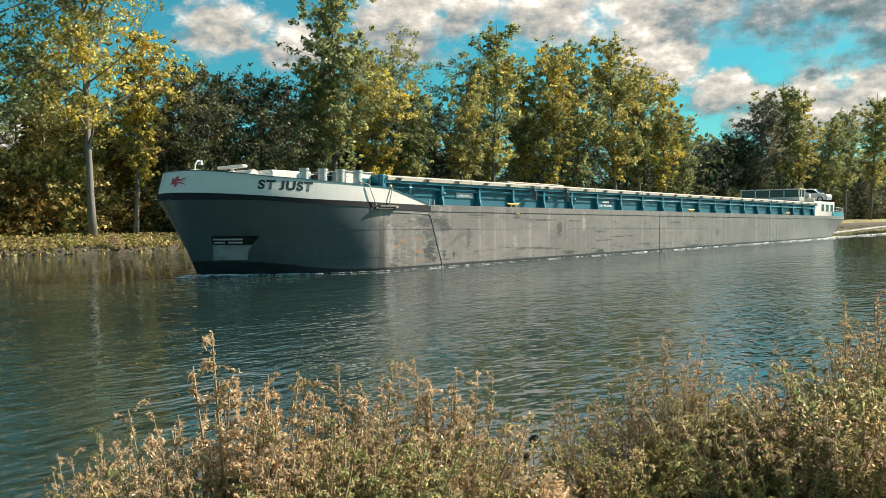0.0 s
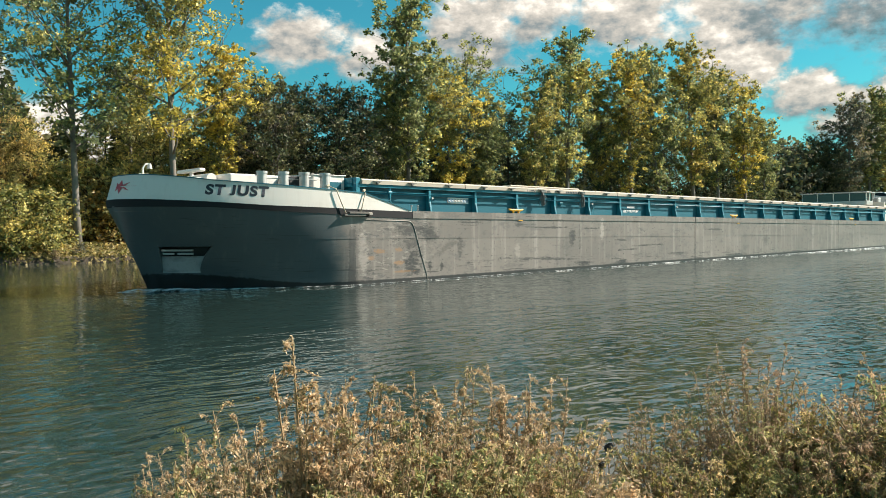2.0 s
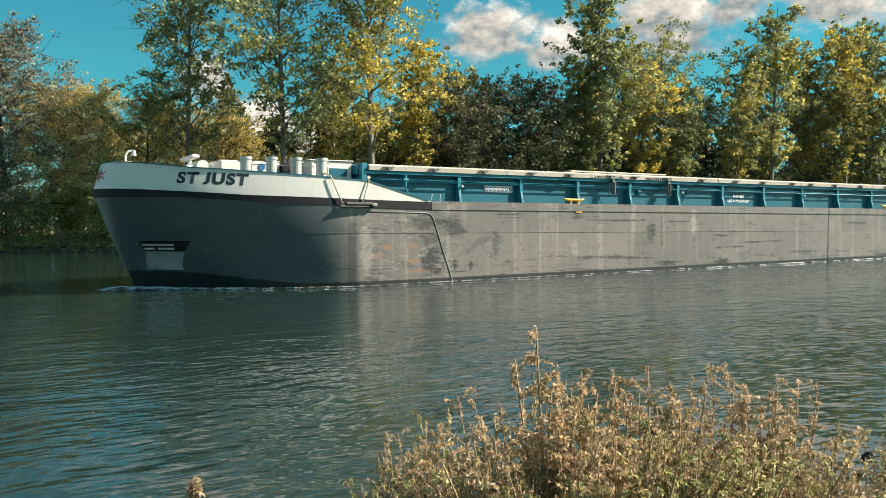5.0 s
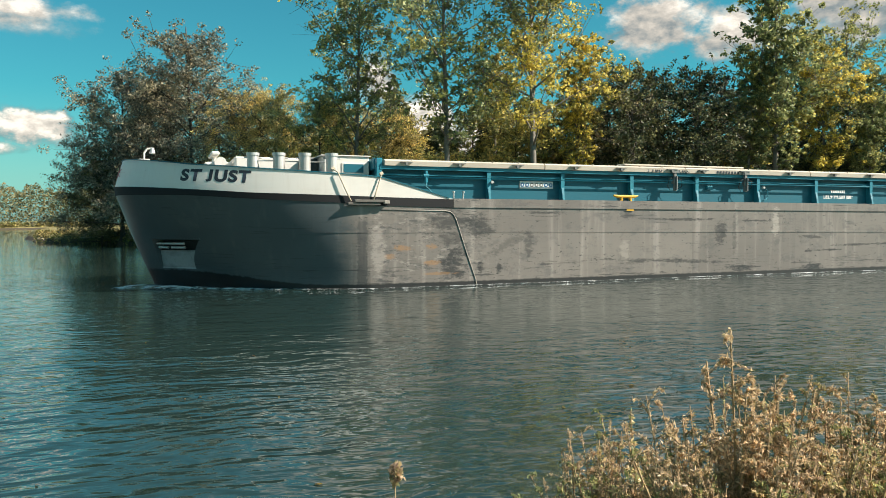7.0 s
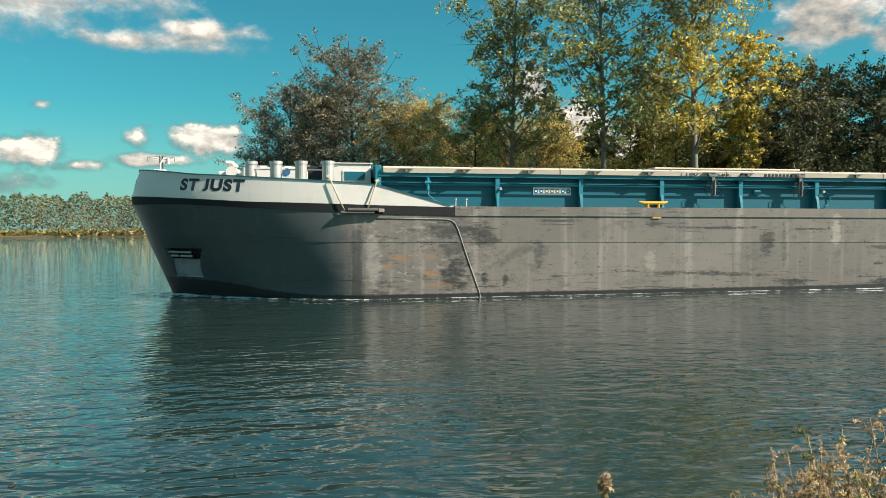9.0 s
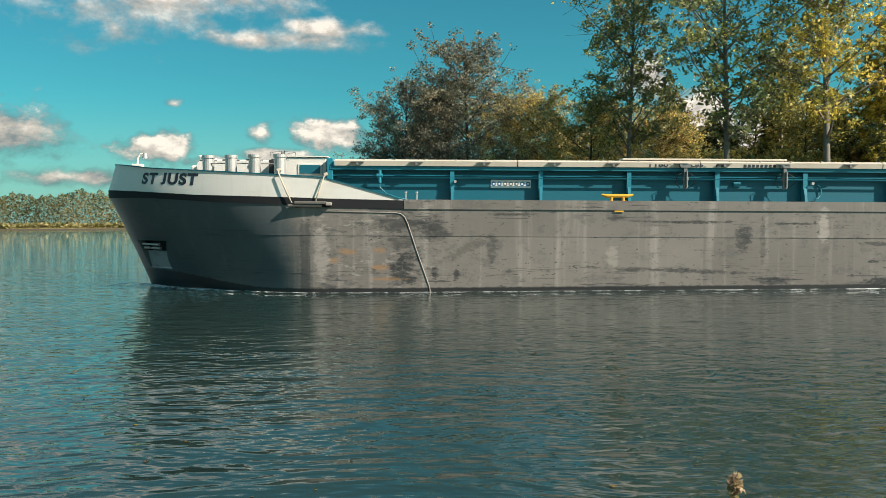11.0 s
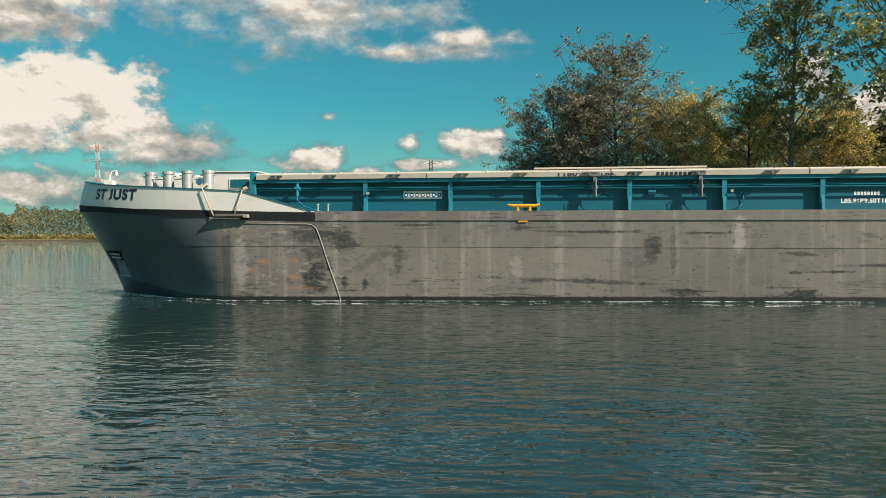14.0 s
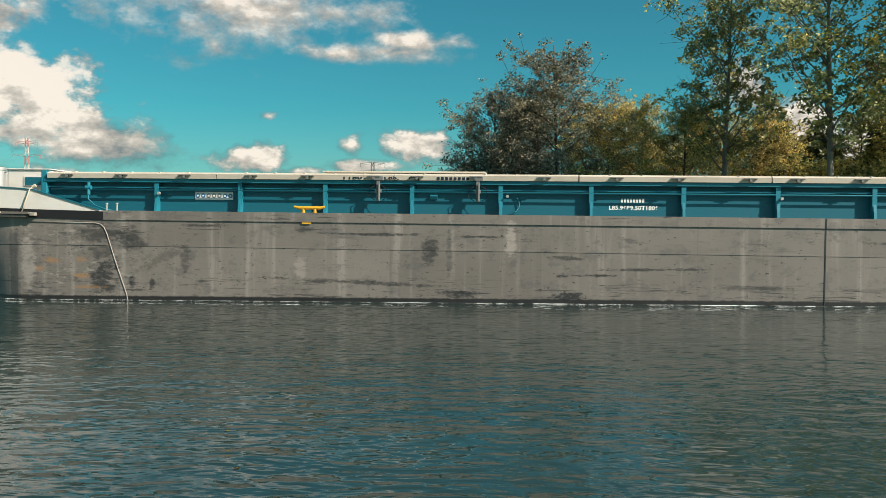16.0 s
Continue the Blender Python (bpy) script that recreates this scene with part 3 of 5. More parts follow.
def bow_point(a, z, out=0.0):
    """A point of the bow's shell: a from 0 where the side begins to bend to 1 at the stem."""
    n = fit1(z, [0, 0.5, 1.55, 2.5, 3.0], [1.25, 1.3, 1.55, 1.9, 2.15])
    th = a * math.pi / 2
    sx, cy = math.sin(th) ** (2 / n), max(math.cos(th), 0.0) ** (2 / n)
    xb = stem_x(z)
    x, y = FLAT - (FLAT - xb) * sx, BEAM / 2 * (1 - cy)
    if out:
        e = 0.004
        x0, y0, _ = bow_point(max(a - e, 0), z)
        x1, y1, _ = bow_point(min(a + e, 1), z)
        dx, dy = x1 - x0, y1 - y0
        le = math.hypot(dx, dy) or 1
        x, y = x - out * (dy / le), y + out * (dx / le)
    return x, y, z


def side_point(x, z, out=0.0):
    """The shell aft of the bow."""
    t = max(0.0, (x - 60) / (STERN - 60))
    y = 2.1 * t ** 2.2 + max(0.0, 2.6 - z) * t * 0.9
    return x, y - out, z


A_STEPS = sorted(set([round(i / 52, 4) for i in range(53)]))
SIDE_X = [FLAT, -2.6, -2, -1.3, -0.7, -0.15, 0] + [3.0 * i for i in range(1, 21)] + [61, 62, 63.5, 65, 67, 69, 71, 73, STERN]


def stations():
    """From the stern round the bow's stem, seen side only: functions of z and an offset."""
    out = [("s", x) for x in reversed(SIDE_X)] + [("b", a) for a in A_STEPS[1:]]
    return out


def shell(st, z, off=0.0):
    return side_point(st[1], z, off) if st[0] == "s" else bow_point(st[1], z, off)


def st_x(st):
    return st[1] if st[0] == "s" else bow_point(st[1], 3.2)[0]


def strip(name, sts, lows, highs, thick, mat, rows=1, parent=None, label="", outer=0.0, both=True):
    """A plate that follows the shell between two heights, with thickness inward, on both sides of the ship."""
    v, f = [], []
    for mirror in ((False, True) if both else (False,)):
        base = len(v)
        cols = []
        for st in sts:
            lo, hi = lows(st_x(st)), highs(st_x(st))
            col = []
            for off in (outer, outer - thick):
                for k in range(rows + 1):
                    p = shell(st, lo + (hi - lo) * k / rows, off)
                    col.append(len(v))
                    v.append((p[0], BEAM - p[1], p[2]) if mirror else p)
            cols.append(col)
        R = rows + 1
        for c0, c1 in zip(cols, cols[1:]):
            for k in range(rows):
                q = (c0[k], c1[k], c1[k + 1], c0[k + 1])
                f.append(q if mirror else q[::-1])
                q = (c0[R + k], c0[R + k + 1], c1[R + k + 1], c1[R + k])
                f.append(q if mirror else q[::-1])
            f.append((c0[R - 1], c1[R - 1], c1[2 * R - 1], c0[2 * R - 1]))
            f.append((c0[0], c0[R], c1[R], c1[0]))
        for c in (cols[0], cols[-1]):
            f.append(tuple(c[:R]) + tuple(reversed(c[R:])))
    me = from_lists(name, v, f, True)
    bm = bmesh.new()
    bm.from_mesh(me)
    bmesh.ops.recalc_face_normals(bm, faces=bm.faces)
    for e in bm.edges:
        e.smooth = e.calc_face_angle(3.0) < 0.6
    bm.to_mesh(me)
    bm.free()
    return mesh_obj(name, me, mat, parent, label)


POCKET_A = [a for a in A_STEPS if 0.55 <= a <= 0.81]
POCKET_Z = (0.46, 1.52)


def build_hull():
    zs = [-1.5, -0.6, 0.0, 0.46, 0.9, 1.52, 1.78, 2.2, None]
    v, f = [], []
    sts = stations()
    for mirror in (False, True):
        idx = {}
        for i, st in enumerate(sts):
            x = st_x(st)
            top = black_low(x) if x < 0 else 2.66
            for j, z in enumerate(zs):
                zz = top if z is None else min(z, top)
                if st[0] == "s" and st[1] > 61:
                    zz = max(zz, -1.5 + 3.4 * ((st[1] - 61) / (STERN - 61)) ** 0.8)
                    zz = min(zz, 2.66)
                p = shell(st, zz)
                idx[i, j] = len(v)
                v.append((p[0], BEAM - p[1], p[2]) if mirror else p)
        for i in range(len(sts) - 1):
            for j in range(len(zs) - 1):
                a0, a1 = sts[i], sts[i + 1]
                if a0[0] == "b" and POCKET_A[0] <= a0[1] and a1[1] <= POCKET_A[-1] and zs[j] in (0.46, 0.9):
                    continue
                q = (idx[i, j], idx[i + 1, j], idx[i + 1, j + 1], idx[i, j + 1])
                f.append(q if mirror else q[::-1])
    # the transom
    tr = [side_point(STERN, z) for z in (1.9, 2.3, 2.66)]
    b = len(v)
    v += tr + [(p[0], BEAM - p[1], p[2]) for p in reversed(tr)]
    f.append(tuple(range(b, b + 6)))
    me = from_lists("hull", v, f, True)
    bm = bmesh.new()
    bm.from_mesh(me)
    bmesh.ops.remove_doubles(bm, verts=bm.verts, dist=0.0005)
    for e in bm.edges:
        e.smooth = e.calc_face_angle(3.0) < 0.6
    bm.to_mesh(me)
    bm.free()
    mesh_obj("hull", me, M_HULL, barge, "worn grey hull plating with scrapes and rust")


build_hull()


def pocket_edges(z):
    """Where the recess for the anchor begins and ends round the bow, at a height."""
    t = max(0.0, (z - POCKET_Z[0]) / (POCKET_Z[1] - POCKET_Z[0]))
    return 0.64 - 0.078 * t ** 1.5, 0.797 - 0.028 * t


def build_pocket():
    """The anchor's recess: a lip flush with the shell, steep walls, a deep upper half and a plate that slopes out below."""
    zs = [POCKET_Z[0] + (POCKET_Z[1] - POCKET_Z[0]) * k / 10 for k in range(11)]
    for mirror in (False, True):
        lip, lip2, plate, dark = ([], []), ([], []), ([], []), ([], [])

        def put(store, rows):
            v, f = store
            n, base = len(rows[0]), len(v)
            v += [(p[0], BEAM - p[1], p[2]) if mirror else p for r in rows for p in r]
            for j in range(len(rows) - 1):
                for i in range(n - 1):
                    q = (base + j * n + i, base + j * n + i + 1, base + (j + 1) * n + i + 1, base + (j + 1) * n + i)
                    f.append(q if not mirror else q[::-1])
        fore, aft = [], []
        for z in zs:
            a0, a1 = pocket_edges(z)
            aft.append([bow_point(POCKET_A[0] - 0.004, z, -0.006)] + [bow_point(POCKET_A[0] + (a0 - POCKET_A[0]) * k / 4, z) for k in range(5)] + [bow_point(a0 + 0.006, z, -0.30)])
            fore.append([bow_point(a1 - 0.003, z, -0.30)] + [bow_point(a1 + (POCKET_A[-1] - a1) * k / 3, z) for k in range(4)] + [bow_point(POCKET_A[-1] + 0.004, z, -0.006)])
        put(lip, aft), put(lip2, fore)

        def across(z, off):
            a0, a1 = pocket_edges(z)
            return [bow_point(a0 + (a1 - a0) * k / 10, z, off) for k in range(11)]
        put(plate, [across(POCKET_Z[0] - 0.005, 0.0), across(0.50, -0.04), across(0.8, -0.12), across(1.12, -0.20)])
        put(dark, [across(1.12, -0.20), across(1.13, -0.42), across(1.46, -0.46), across(POCKET_Z[1] + 0.005, 0.0)])
        mesh_obj("pocket_lip", from_lists("pocket_lip", *lip), M_HULL, barge)
        mesh_obj("pocket_lip", from_lists("pocket_lip", *lip2), M_HULL, barge)
        mesh_obj("pocket_plate", from_lists("pocket_plate", *plate), M_PLATE, barge, "pale sloping plate of the anchor pocket")
        # the deep faces are dark steel so that the recess reads as shaded
        mesh_obj("pocket_recess", from_lists("pocket_recess", *dark), M_DARK, barge, "anchor recess coloured dark for its shade")


build_pocket()
ALL_ST = stations()
BOW_ST = [s for s in ALL_ST if st_x(s) <= 0.01]
AFT_ST = [s for s in ALL_ST if st_x(s) >= -0.01]
strip("black_band", BOW_ST, black_low, white_low, 0.10, M_BLACK, 1, barge, "black band below the bulwark", 0.025)
strip("sheer_strake", AFT_ST, lambda x: 2.66, lambda x: 2.98, 0.10, M_STRAKE, 1, barge, "scuffed grey sheer strake", 0.035)
strip("bulwark", BOW_ST, white_low, white_top, 0.06, M_WHITE, 4, barge, "white painted bow bulwark")
strip("cap_rail", [s for s in BOW_ST if st_x(s) < -0.1], white_top, lambda x: white_top(x) + 0.035, 0.12, M_TEAL, 1, barge, "teal cap rail", 0.03)
strip("rubbing_weld", ALL_ST, lambda x: 1.765, lambda x: 1.79, 0.02, M_HULL, 1, barge, "long weld seam", 0.012)


def build_decks():
    port = [shell(s, 2.9) for s in ALL_ST]
    pts = [(p[0], p[1] + 0.04, 2.93) for p in port]
    pts += [(p[0], BEAM - p[1], 2.93) for p in reversed(pts)]
    part("main_deck", poly(pts, 0.05), M_DECK, barge, "grey steel deck")
    port = [shell(s, 3.3) for s in BOW_ST if st_x(s) < -2.6]
    pts = [(p[0], p[1] + 0.07, 3.36) for p in port]
    pts += [(p[0], BEAM - p[1], 3.36) for p in reversed(pts)]
    part("forecastle_deck", poly(pts, 0.3), M_DECK, barge)


def poly(pts, thick):
    bm = bmesh.new()
    out = []
    for p in pts:
        if not out or (Vector(p) - Vector(out[-1])).length > 0.01:
            out.append(p)
    if (Vector(out[0]) - Vector(out[-1])).length < 0.01:
        out.pop()
    vs = [bm.verts.new(p) for p in out]
    face = bm.faces.new(vs)
    r = bmesh.ops.extrude_face_region(bm, geom=[face])
    bmesh.ops.translate(bm, verts=[e for e in r["geom"] if isinstance(e, bmesh.types.BMVert)], vec=(0, 0, -thick))
    bmesh.ops.recalc_face_normals(bm, faces=bm.faces)
    return bm


build_decks()
C0, C1 = -2.6, 60.2          # the hold's coaming, fore and aft
COAM = 0.85
coaming = part("coaming", box(box(box(box(bmesh.new(), C0, C1, COAM, COAM + 0.06, 2.9, 4.02), C0, C1, BEAM - COAM - 0.06, BEAM - COAM, 2.9, 4.02), C0, C0 + 0.06, COAM + 0.06, BEAM - COAM - 0.06, 2.9, 4.02), C1 - 0.06, C1, COAM + 0.06, BEAM - COAM - 0.06, 2.9, 4.02), M_TEAL, barge, "teal painted hatch coaming")
for yy in (COAM - 0.27, BEAM - COAM - 0.01):
    part("coaming_lip", box(bmesh.new(), C0 + 0.05, C1, yy, yy + 0.28, 4.0, 4.13, 0.015), M_TEAL_LIGHT, barge)
part("guide_rail", box(bmesh.new(), C0 + 0.05, C1, COAM - 0.16, COAM - 0.004, 3.80, 3.86, 0.01), M_TEAL_LIGHT, barge)
tube("pipe", [(C0 + 0.3, COAM - 0.21, 3.74), (C1 - 0.5, COAM - 0.21, 3.74)], 0.028, M_TEAL_LIGHT, barge)


def coaming_post():
    bm = bmesh.new()
    pro = [(COAM - 0.004, 2.985), (COAM - 0.34, 2.985), (COAM - 0.30, 3.2), (COAM - 0.20, 3.6), (COAM - 0.20, 3.995), (COAM - 0.004, 3.995)]
    lo = [bm.verts.new((-0.045, y, z)) for y, z in pro]
    hi = [bm.verts.new((0.045, y, z)) for y, z in pro]
    bm.faces.new(lo), bm.faces.new(hi[::-1])
    for i in range(len(pro)):
        bm.faces.new((lo[i - 1], lo[i], hi[i], hi[i - 1]))
    box(bm, -0.075, 0.075, COAM - 0.235, COAM - 0.2, 3.25, 3.995)
    bmesh.ops.recalc_face_normals(bm, faces=bm.faces)
    me = bpy.data.meshes.new("post")
    bm.to_mesh(me)
    bm.free()
    return me


post_mesh = coaming_post()
for i in range(20):
    x = 1.62 + 3.025 * i
    mesh_obj("post", post_mesh, M_TEAL_LIGHT, barge).location.x = x
# hatch covers, low crowned lids that rest on the lip
COVER = 6.24


def cover_mesh():
    bm = bmesh.new()
    prof = [(0.52, 4.135), (0.50, 4.30), (0.62, 4.36), (2.6, 4.47), (BEAM / 2, 4.53), (BEAM - 2.6, 4.47), (BEAM - 0.62, 4.36), (BEAM - 0.50, 4.30), (BEAM - 0.52, 4.135)]
    a = [bm.verts.new((0.02, y, z)) for y, z in prof]
    b = [bm.verts.new((COVER - 0.02, y, z)) for y, z in prof]
    bm.faces.new(a[::-1]), bm.faces.new(b)
    for i in range(len(prof)):
        bm.faces.new((a[i - 1], a[i], b[i], b[i - 1]))
    for k in range(1, 6):
        box(bm, k * 1.04 - 0.02, k * 1.04 + 0.02, 0.55, BEAM - 0.55, 4.30, 4.375)
    bmesh.ops.recalc_face_normals(bm, faces=bm.faces)
    me = bpy.data.meshes.new("hatch_cover")
    bm.to_mesh(me)
    bm.free()
    return me


cm = cover_mesh()
roller_bm = bmesh.new()
cyl(roller_bm, (0, 0.40, 4.20), (0, 0.50, 4.20), 0.05, n=10)
box(roller_bm, -0.22, 0.22, 0.40, 0.50, 4.245, 4.275)
roller_me = bpy.data.meshes.new("roller")
roller_bm.to_mesh(roller_me)
for i in range(10):
    c = mesh_obj("hatch_cover", cm, M_HATCH, barge, "pale aluminium hatch cover")
    c.location.x = C0 + 0.2 + COVER * i
    for k in (0.9, 2.9, 5.2):
        mesh_obj("roller", roller_me, M_GREYSTEEL, c).location.x = k + (0.35 if i % 2 else -0.1)
top = part("walkway_plank", box(bmesh.new(), 7.5, 13.2, 0.9, 1.5, 4.41, 4.47, 0.01), M_HATCH, barge, "loose plank lying on the hatch covers")
# clamps that hold the covers
for x in (9.55, 12.95):
    bm = bmesh.new()
    box(bm, x - 0.06, x + 0.06, 0.44, 0.54, 3.42, 4.22, 0.01)
    box(bm, x - 0.17, x + 0.17, 0.42, 0.56, 4.12, 4.26, 0.01)
    box(bm, x - 0.10, x + 0.10, 0.42, 0.58, 3.70, 3.82, 0.01)
    cyl(bm, (x + 0.03, 0.40, 3.45), (x + 0.03, 0.40, 4.0), 0.035)
    part("cover_clamp", bm, M_GREYSTEEL, barge, "grey steel cover clamp")
    for s in (-1, 1):
        tube("hose", [(x + s * 0.05, 0.5, 3.98), (x + s * 0.28, 0.46, 3.85), (x + s * 0.33, 0.5, 3.6), (x + s * 0.14, 0.6, 3.45)], 0.013, M_RUBBER, barge, 5)
# lamps, hooks, little boxes and hoses on the coaming
for x in (1.72, 13.95, 22.9, 31.9):
    part("hook", cyl(bmesh.new(), (x, COAM - 0.32, 3.62), (x, COAM - 0.2, 3.62), 0.05), M_GALV, barge)
part("junction_box", box(bmesh.new(), 11.3, 11.55, COAM - 0.1, COAM - 0.005, 3.5, 3.66, 0.01), M_TEAL_LIGHT, barge)
part("valve", cyl(cyl(bmesh.new(), (-0.85, COAM - 0.3, 3.55), (-0.85, COAM - 0.3, 3.98), 0.06), (-0.95, COAM - 0.3, 3.8), (-0.75, COAM - 0.3, 3.8), 0.075), M_TEAL_LIGHT, barge)
tube("hose", [(-0.85, COAM - 0.3, 3.6), (-0.84, COAM - 0.35, 3.4), (-0.6, COAM - 0.35, 3.18), (-0.2, COAM - 0.4, 3.05), (0.1, COAM - 0.45, 2.99)], 0.02, M_TEAL_LIGHT, barge, 6)
tube("hose", [(14.2, COAM - 0.03, 3.6), (14.32, COAM - 0.06, 3.52), (14.36, COAM - 0.06, 3.3), (14.26, COAM - 0.06, 3.12), (14.1, COAM - 0.06, 3.1)], 0.018, M_TEAL_LIGHT, barge, 6)


def cleat(x):
    bm = bmesh.new()
    for s in (-0.2, 0.2):
        cyl(bm, (s, 0.3, 2.97), (s, 0.3, 3.13), 0.055)
        box(bm, s - 0.09, s + 0.09, 0.22, 0.38, 2.965, 2.99)
    cyl(bm, (-0.36, 0.3, 3.15), (0.36, 0.3, 3.15), 0.062)
    cyl(bm, (-0.36, 0.3, 3.15), (-0.54, 0.3, 3.19), 0.062, 0.035)
    cyl(bm, (0.36, 0.3, 3.15), (0.54, 0.3, 3.19), 0.062, 0.035)
    ob = part("cleat", bm, M_YELLOW, barge, "yellow painted mooring cleat")
    ob.location.x = x
    part("paint_mark", box(bmesh.new(), x - 0.16, x + 0.16, -0.041, -0.034, 2.6, 2.65), M_YELLOW, barge)


for x in (7.2, 29.8, 50.6):
    cleat(x)
for x in (0.05, 0.42):
    part("stanchion", cyl(cyl(bmesh.new(), (x, 0.12, 2.97), (x, 0.12, 3.22), 0.03, n=10), (x, 0.12, 3.2), (x, 0.12, 3.25), 0.05, n=10), M_GALV, barge, "short pale stanchion on the deck edge")
# vertical joint of two hull lengths, and the slanting bead at the fore shoulder
for x in (24.1, 47.0):
    part("hull_joint", box(bmesh.new(), x - 0.018, x + 0.018, -0.012, 0.02, -1.0, 2.658), M_DARK, barge)
    part("hull_joint", box(bmesh.new(), x - 0.018, x + 0.018, -0.047, -0.036, 2.67, 2.975), M_DARK, barge)
tube("shoulder_bead", [(0.95, -0.01, -0.3), (0.85, -0.012, 0.1), (0.42, -0.012, 1.3), (0.12, -0.012, 2.2), (0.02, -0.012, 2.4), (-0.1, -0.012, 2.5), (-0.3, -0.012, 2.54), (-1.2, -0.012, 2.55), (-2.7, -0.012, 2.56)], 0.017, M_BEAD, barge, 8, "pale welded bead on the fore shoulder")


def text_mesh(body, size, spacing=1.0, weight=0.034):
    cu = bpy.data.curves.new("letters", "FONT")
    cu.body, cu.size, cu.extrude, cu.space_character, cu.offset = body, size, 0.0, spacing, size * weight
    ob = bpy.data.objects.new("letters", cu)
    scene.collection.objects.link(ob)
    dg = bpy.context.evaluated_depsgraph_get()
    me = bpy.data.meshes.new_from_object(ob.evaluated_get(dg))
    bpy.data.objects.remove(ob)
    me.materials.clear()
    # every letter reaches from the base line to the full height
    bm = bmesh.new()
    bm.from_mesh(me)
    bmesh.ops.remove_doubles(bm, verts=bm.verts, dist=0.0001)
    top = max(v.co.y for v in bm.verts)
    left = set(bm.verts)
    while left:
        todo, isle = [left.pop()], []
        while todo:
            v = todo.pop()
            isle.append(v)
            for e in v.link_edges:
                o = e.other_vert(v)
                if o in left:
                    left.remove(o)
                    todo.append(o)
        lo, hi = min(v.co.y for v in isle), max(v.co.y for v in isle)
        if hi - lo > top * 0.5:
            for v in isle:
                v.co.y = (v.co.y - lo) / (hi - lo) * top
    bm.to_mesh(me)
    bm.free()
    return me


def flat_text(body, x0, x1, z0, h, y, mat, label=""):
    """Lettering on the side, from x0 to x1, facing the near bank."""
    me = text_mesh(body, 1.0, 1.05)
    co = np.array([v.co[:] for v in me.vertices])
    lo, hi = co.min(0), co.max(0)
    for v in me.vertices:
        v.co = (x0 + (v.co.x - lo[0]) / (hi[0] - lo[0]) * (x1 - x0), y, z0 + (v.co.y - lo[1]) / (hi[1] - lo[1]) * h)
    return mesh_obj("lettering", me, mat, barge, label)


def bars(x0, x1, z0, h, y, n, mat):
    """Writing left as plain bars."""
    w = (x1 - x0) / n
    for i in range(n):
        part("mark", box(bmesh.new(), x0 + i * w, x0 + (i + 0.68) * w, y - 0.004, y, z0, z0 + h), mat, barge)


flat_text("L85.96B9.50T1806", 17.36, 18.98, 3.20, 0.155, COAM - 0.006, M_LETTER_W, "white painted dimensions")
bars(17.75, 18.55, 3.46, 0.13, COAM - 0.004, 8, M_LETTER_W)
flat_text("T1806", 8.25, 9.15, 4.15, 0.13, 0.507, M_LETTER, "dark stencilled tonnage")
flat_text("L85.", 9.75, 10.25, 4.15, 0.13, 0.507, M_LETTER)
flat_text("B9.", 10.6, 10.95, 4.15, 0.13, 0.507, M_LETTER)
bars(11.55, 12.7, 4.15, 0.12, 0.510, 8, M_LETTER)
# row of round safety signs on a white board
board = part("sign_board", box(bmesh.new(), 2.95, 4.33, COAM - 0.03, COAM - 0.004, 3.42, 3.70, 0.006), M_SIGN, barge, "white board with seven round safety signs")
for i in range(7):
    x = 3.05 + 0.197 * i
    s = part("sign_disc", cyl(bmesh.new(), (x, COAM - 0.037, 3.56), (x, COAM - 0.0305, 3.56), 0.078, n=18), M_BLUE if i in (0, 1, 5, 6) else M_GREYSTEEL, board)
    part("sign_mark", box(bmesh.new(), x - 0.03, x + 0.03, COAM - 0.041, COAM - 0.0375, 3.53, 3.59, 0.004), M_SIGN, board)


def bow_text(body, arc0, arc1, aft, fore, mat):
    """Letters wrapped on the bulwark between two distances along its curve."""
    N = 400
    cum, pts, L = [0.0], [bow_point(i / N, 3.6) for i in range(N + 1)], 0.0
    for p, q in zip(pts, pts[1:]):
        L += math.hypot(q[0] - p[0], q[1] - p[1])
        cum.append(L)
    me = text_mesh(body, 1.0, 1.14, 0.045)
    co = np.array([v.co[:] for v in me.vertices])
    lo, hi = co.min(0), co.max(0)
    for v in me.vertices:
        s = arc1 + (v.co.x - lo[0]) / (hi[0] - lo[0]) * (arc0 - arc1)
        a = float(np.interp(s, cum, np.linspace(0, 1, N + 1)))
        u = (s - arc0) / (arc1 - arc0)
        low, high = (p + (q - p) * u for p, q in zip(aft, fore))
        v.co = bow_point(a, low + (high - low) * (v.co.y - lo[1]) / (hi[1] - lo[1]), 0.006)
    return mesh_obj("lettering", me, mat, barge, "dark capital letters on the bow")


bow_text("ST JUST", 4.05, 6.45, (3.43, 3.84), (3.50, 3.91), M_LETTER)
# star on the stem
bm = bmesh.new()
ctr = bm.verts.new(bow_point(0.985, 3.86, 0.03))
ring = []
for k in range(16):
    r = (0.24, 0.09)[k % 2] * (1.0 if k % 4 else 1.15)
    ang = 2 * math.pi * k / 16
    ring.append(bm.verts.new(bow_point(min(1, 0.955 + 0.11 * r * math.cos(ang) / 0.24), 3.86 + r * math.sin(ang), 0.02)))
for k in range(16):
    bm.faces.new((ctr, ring[k], ring[(k + 1) % 16]))
part("star_mark", bm, M_RED, barge, "red star emblem on the stem")
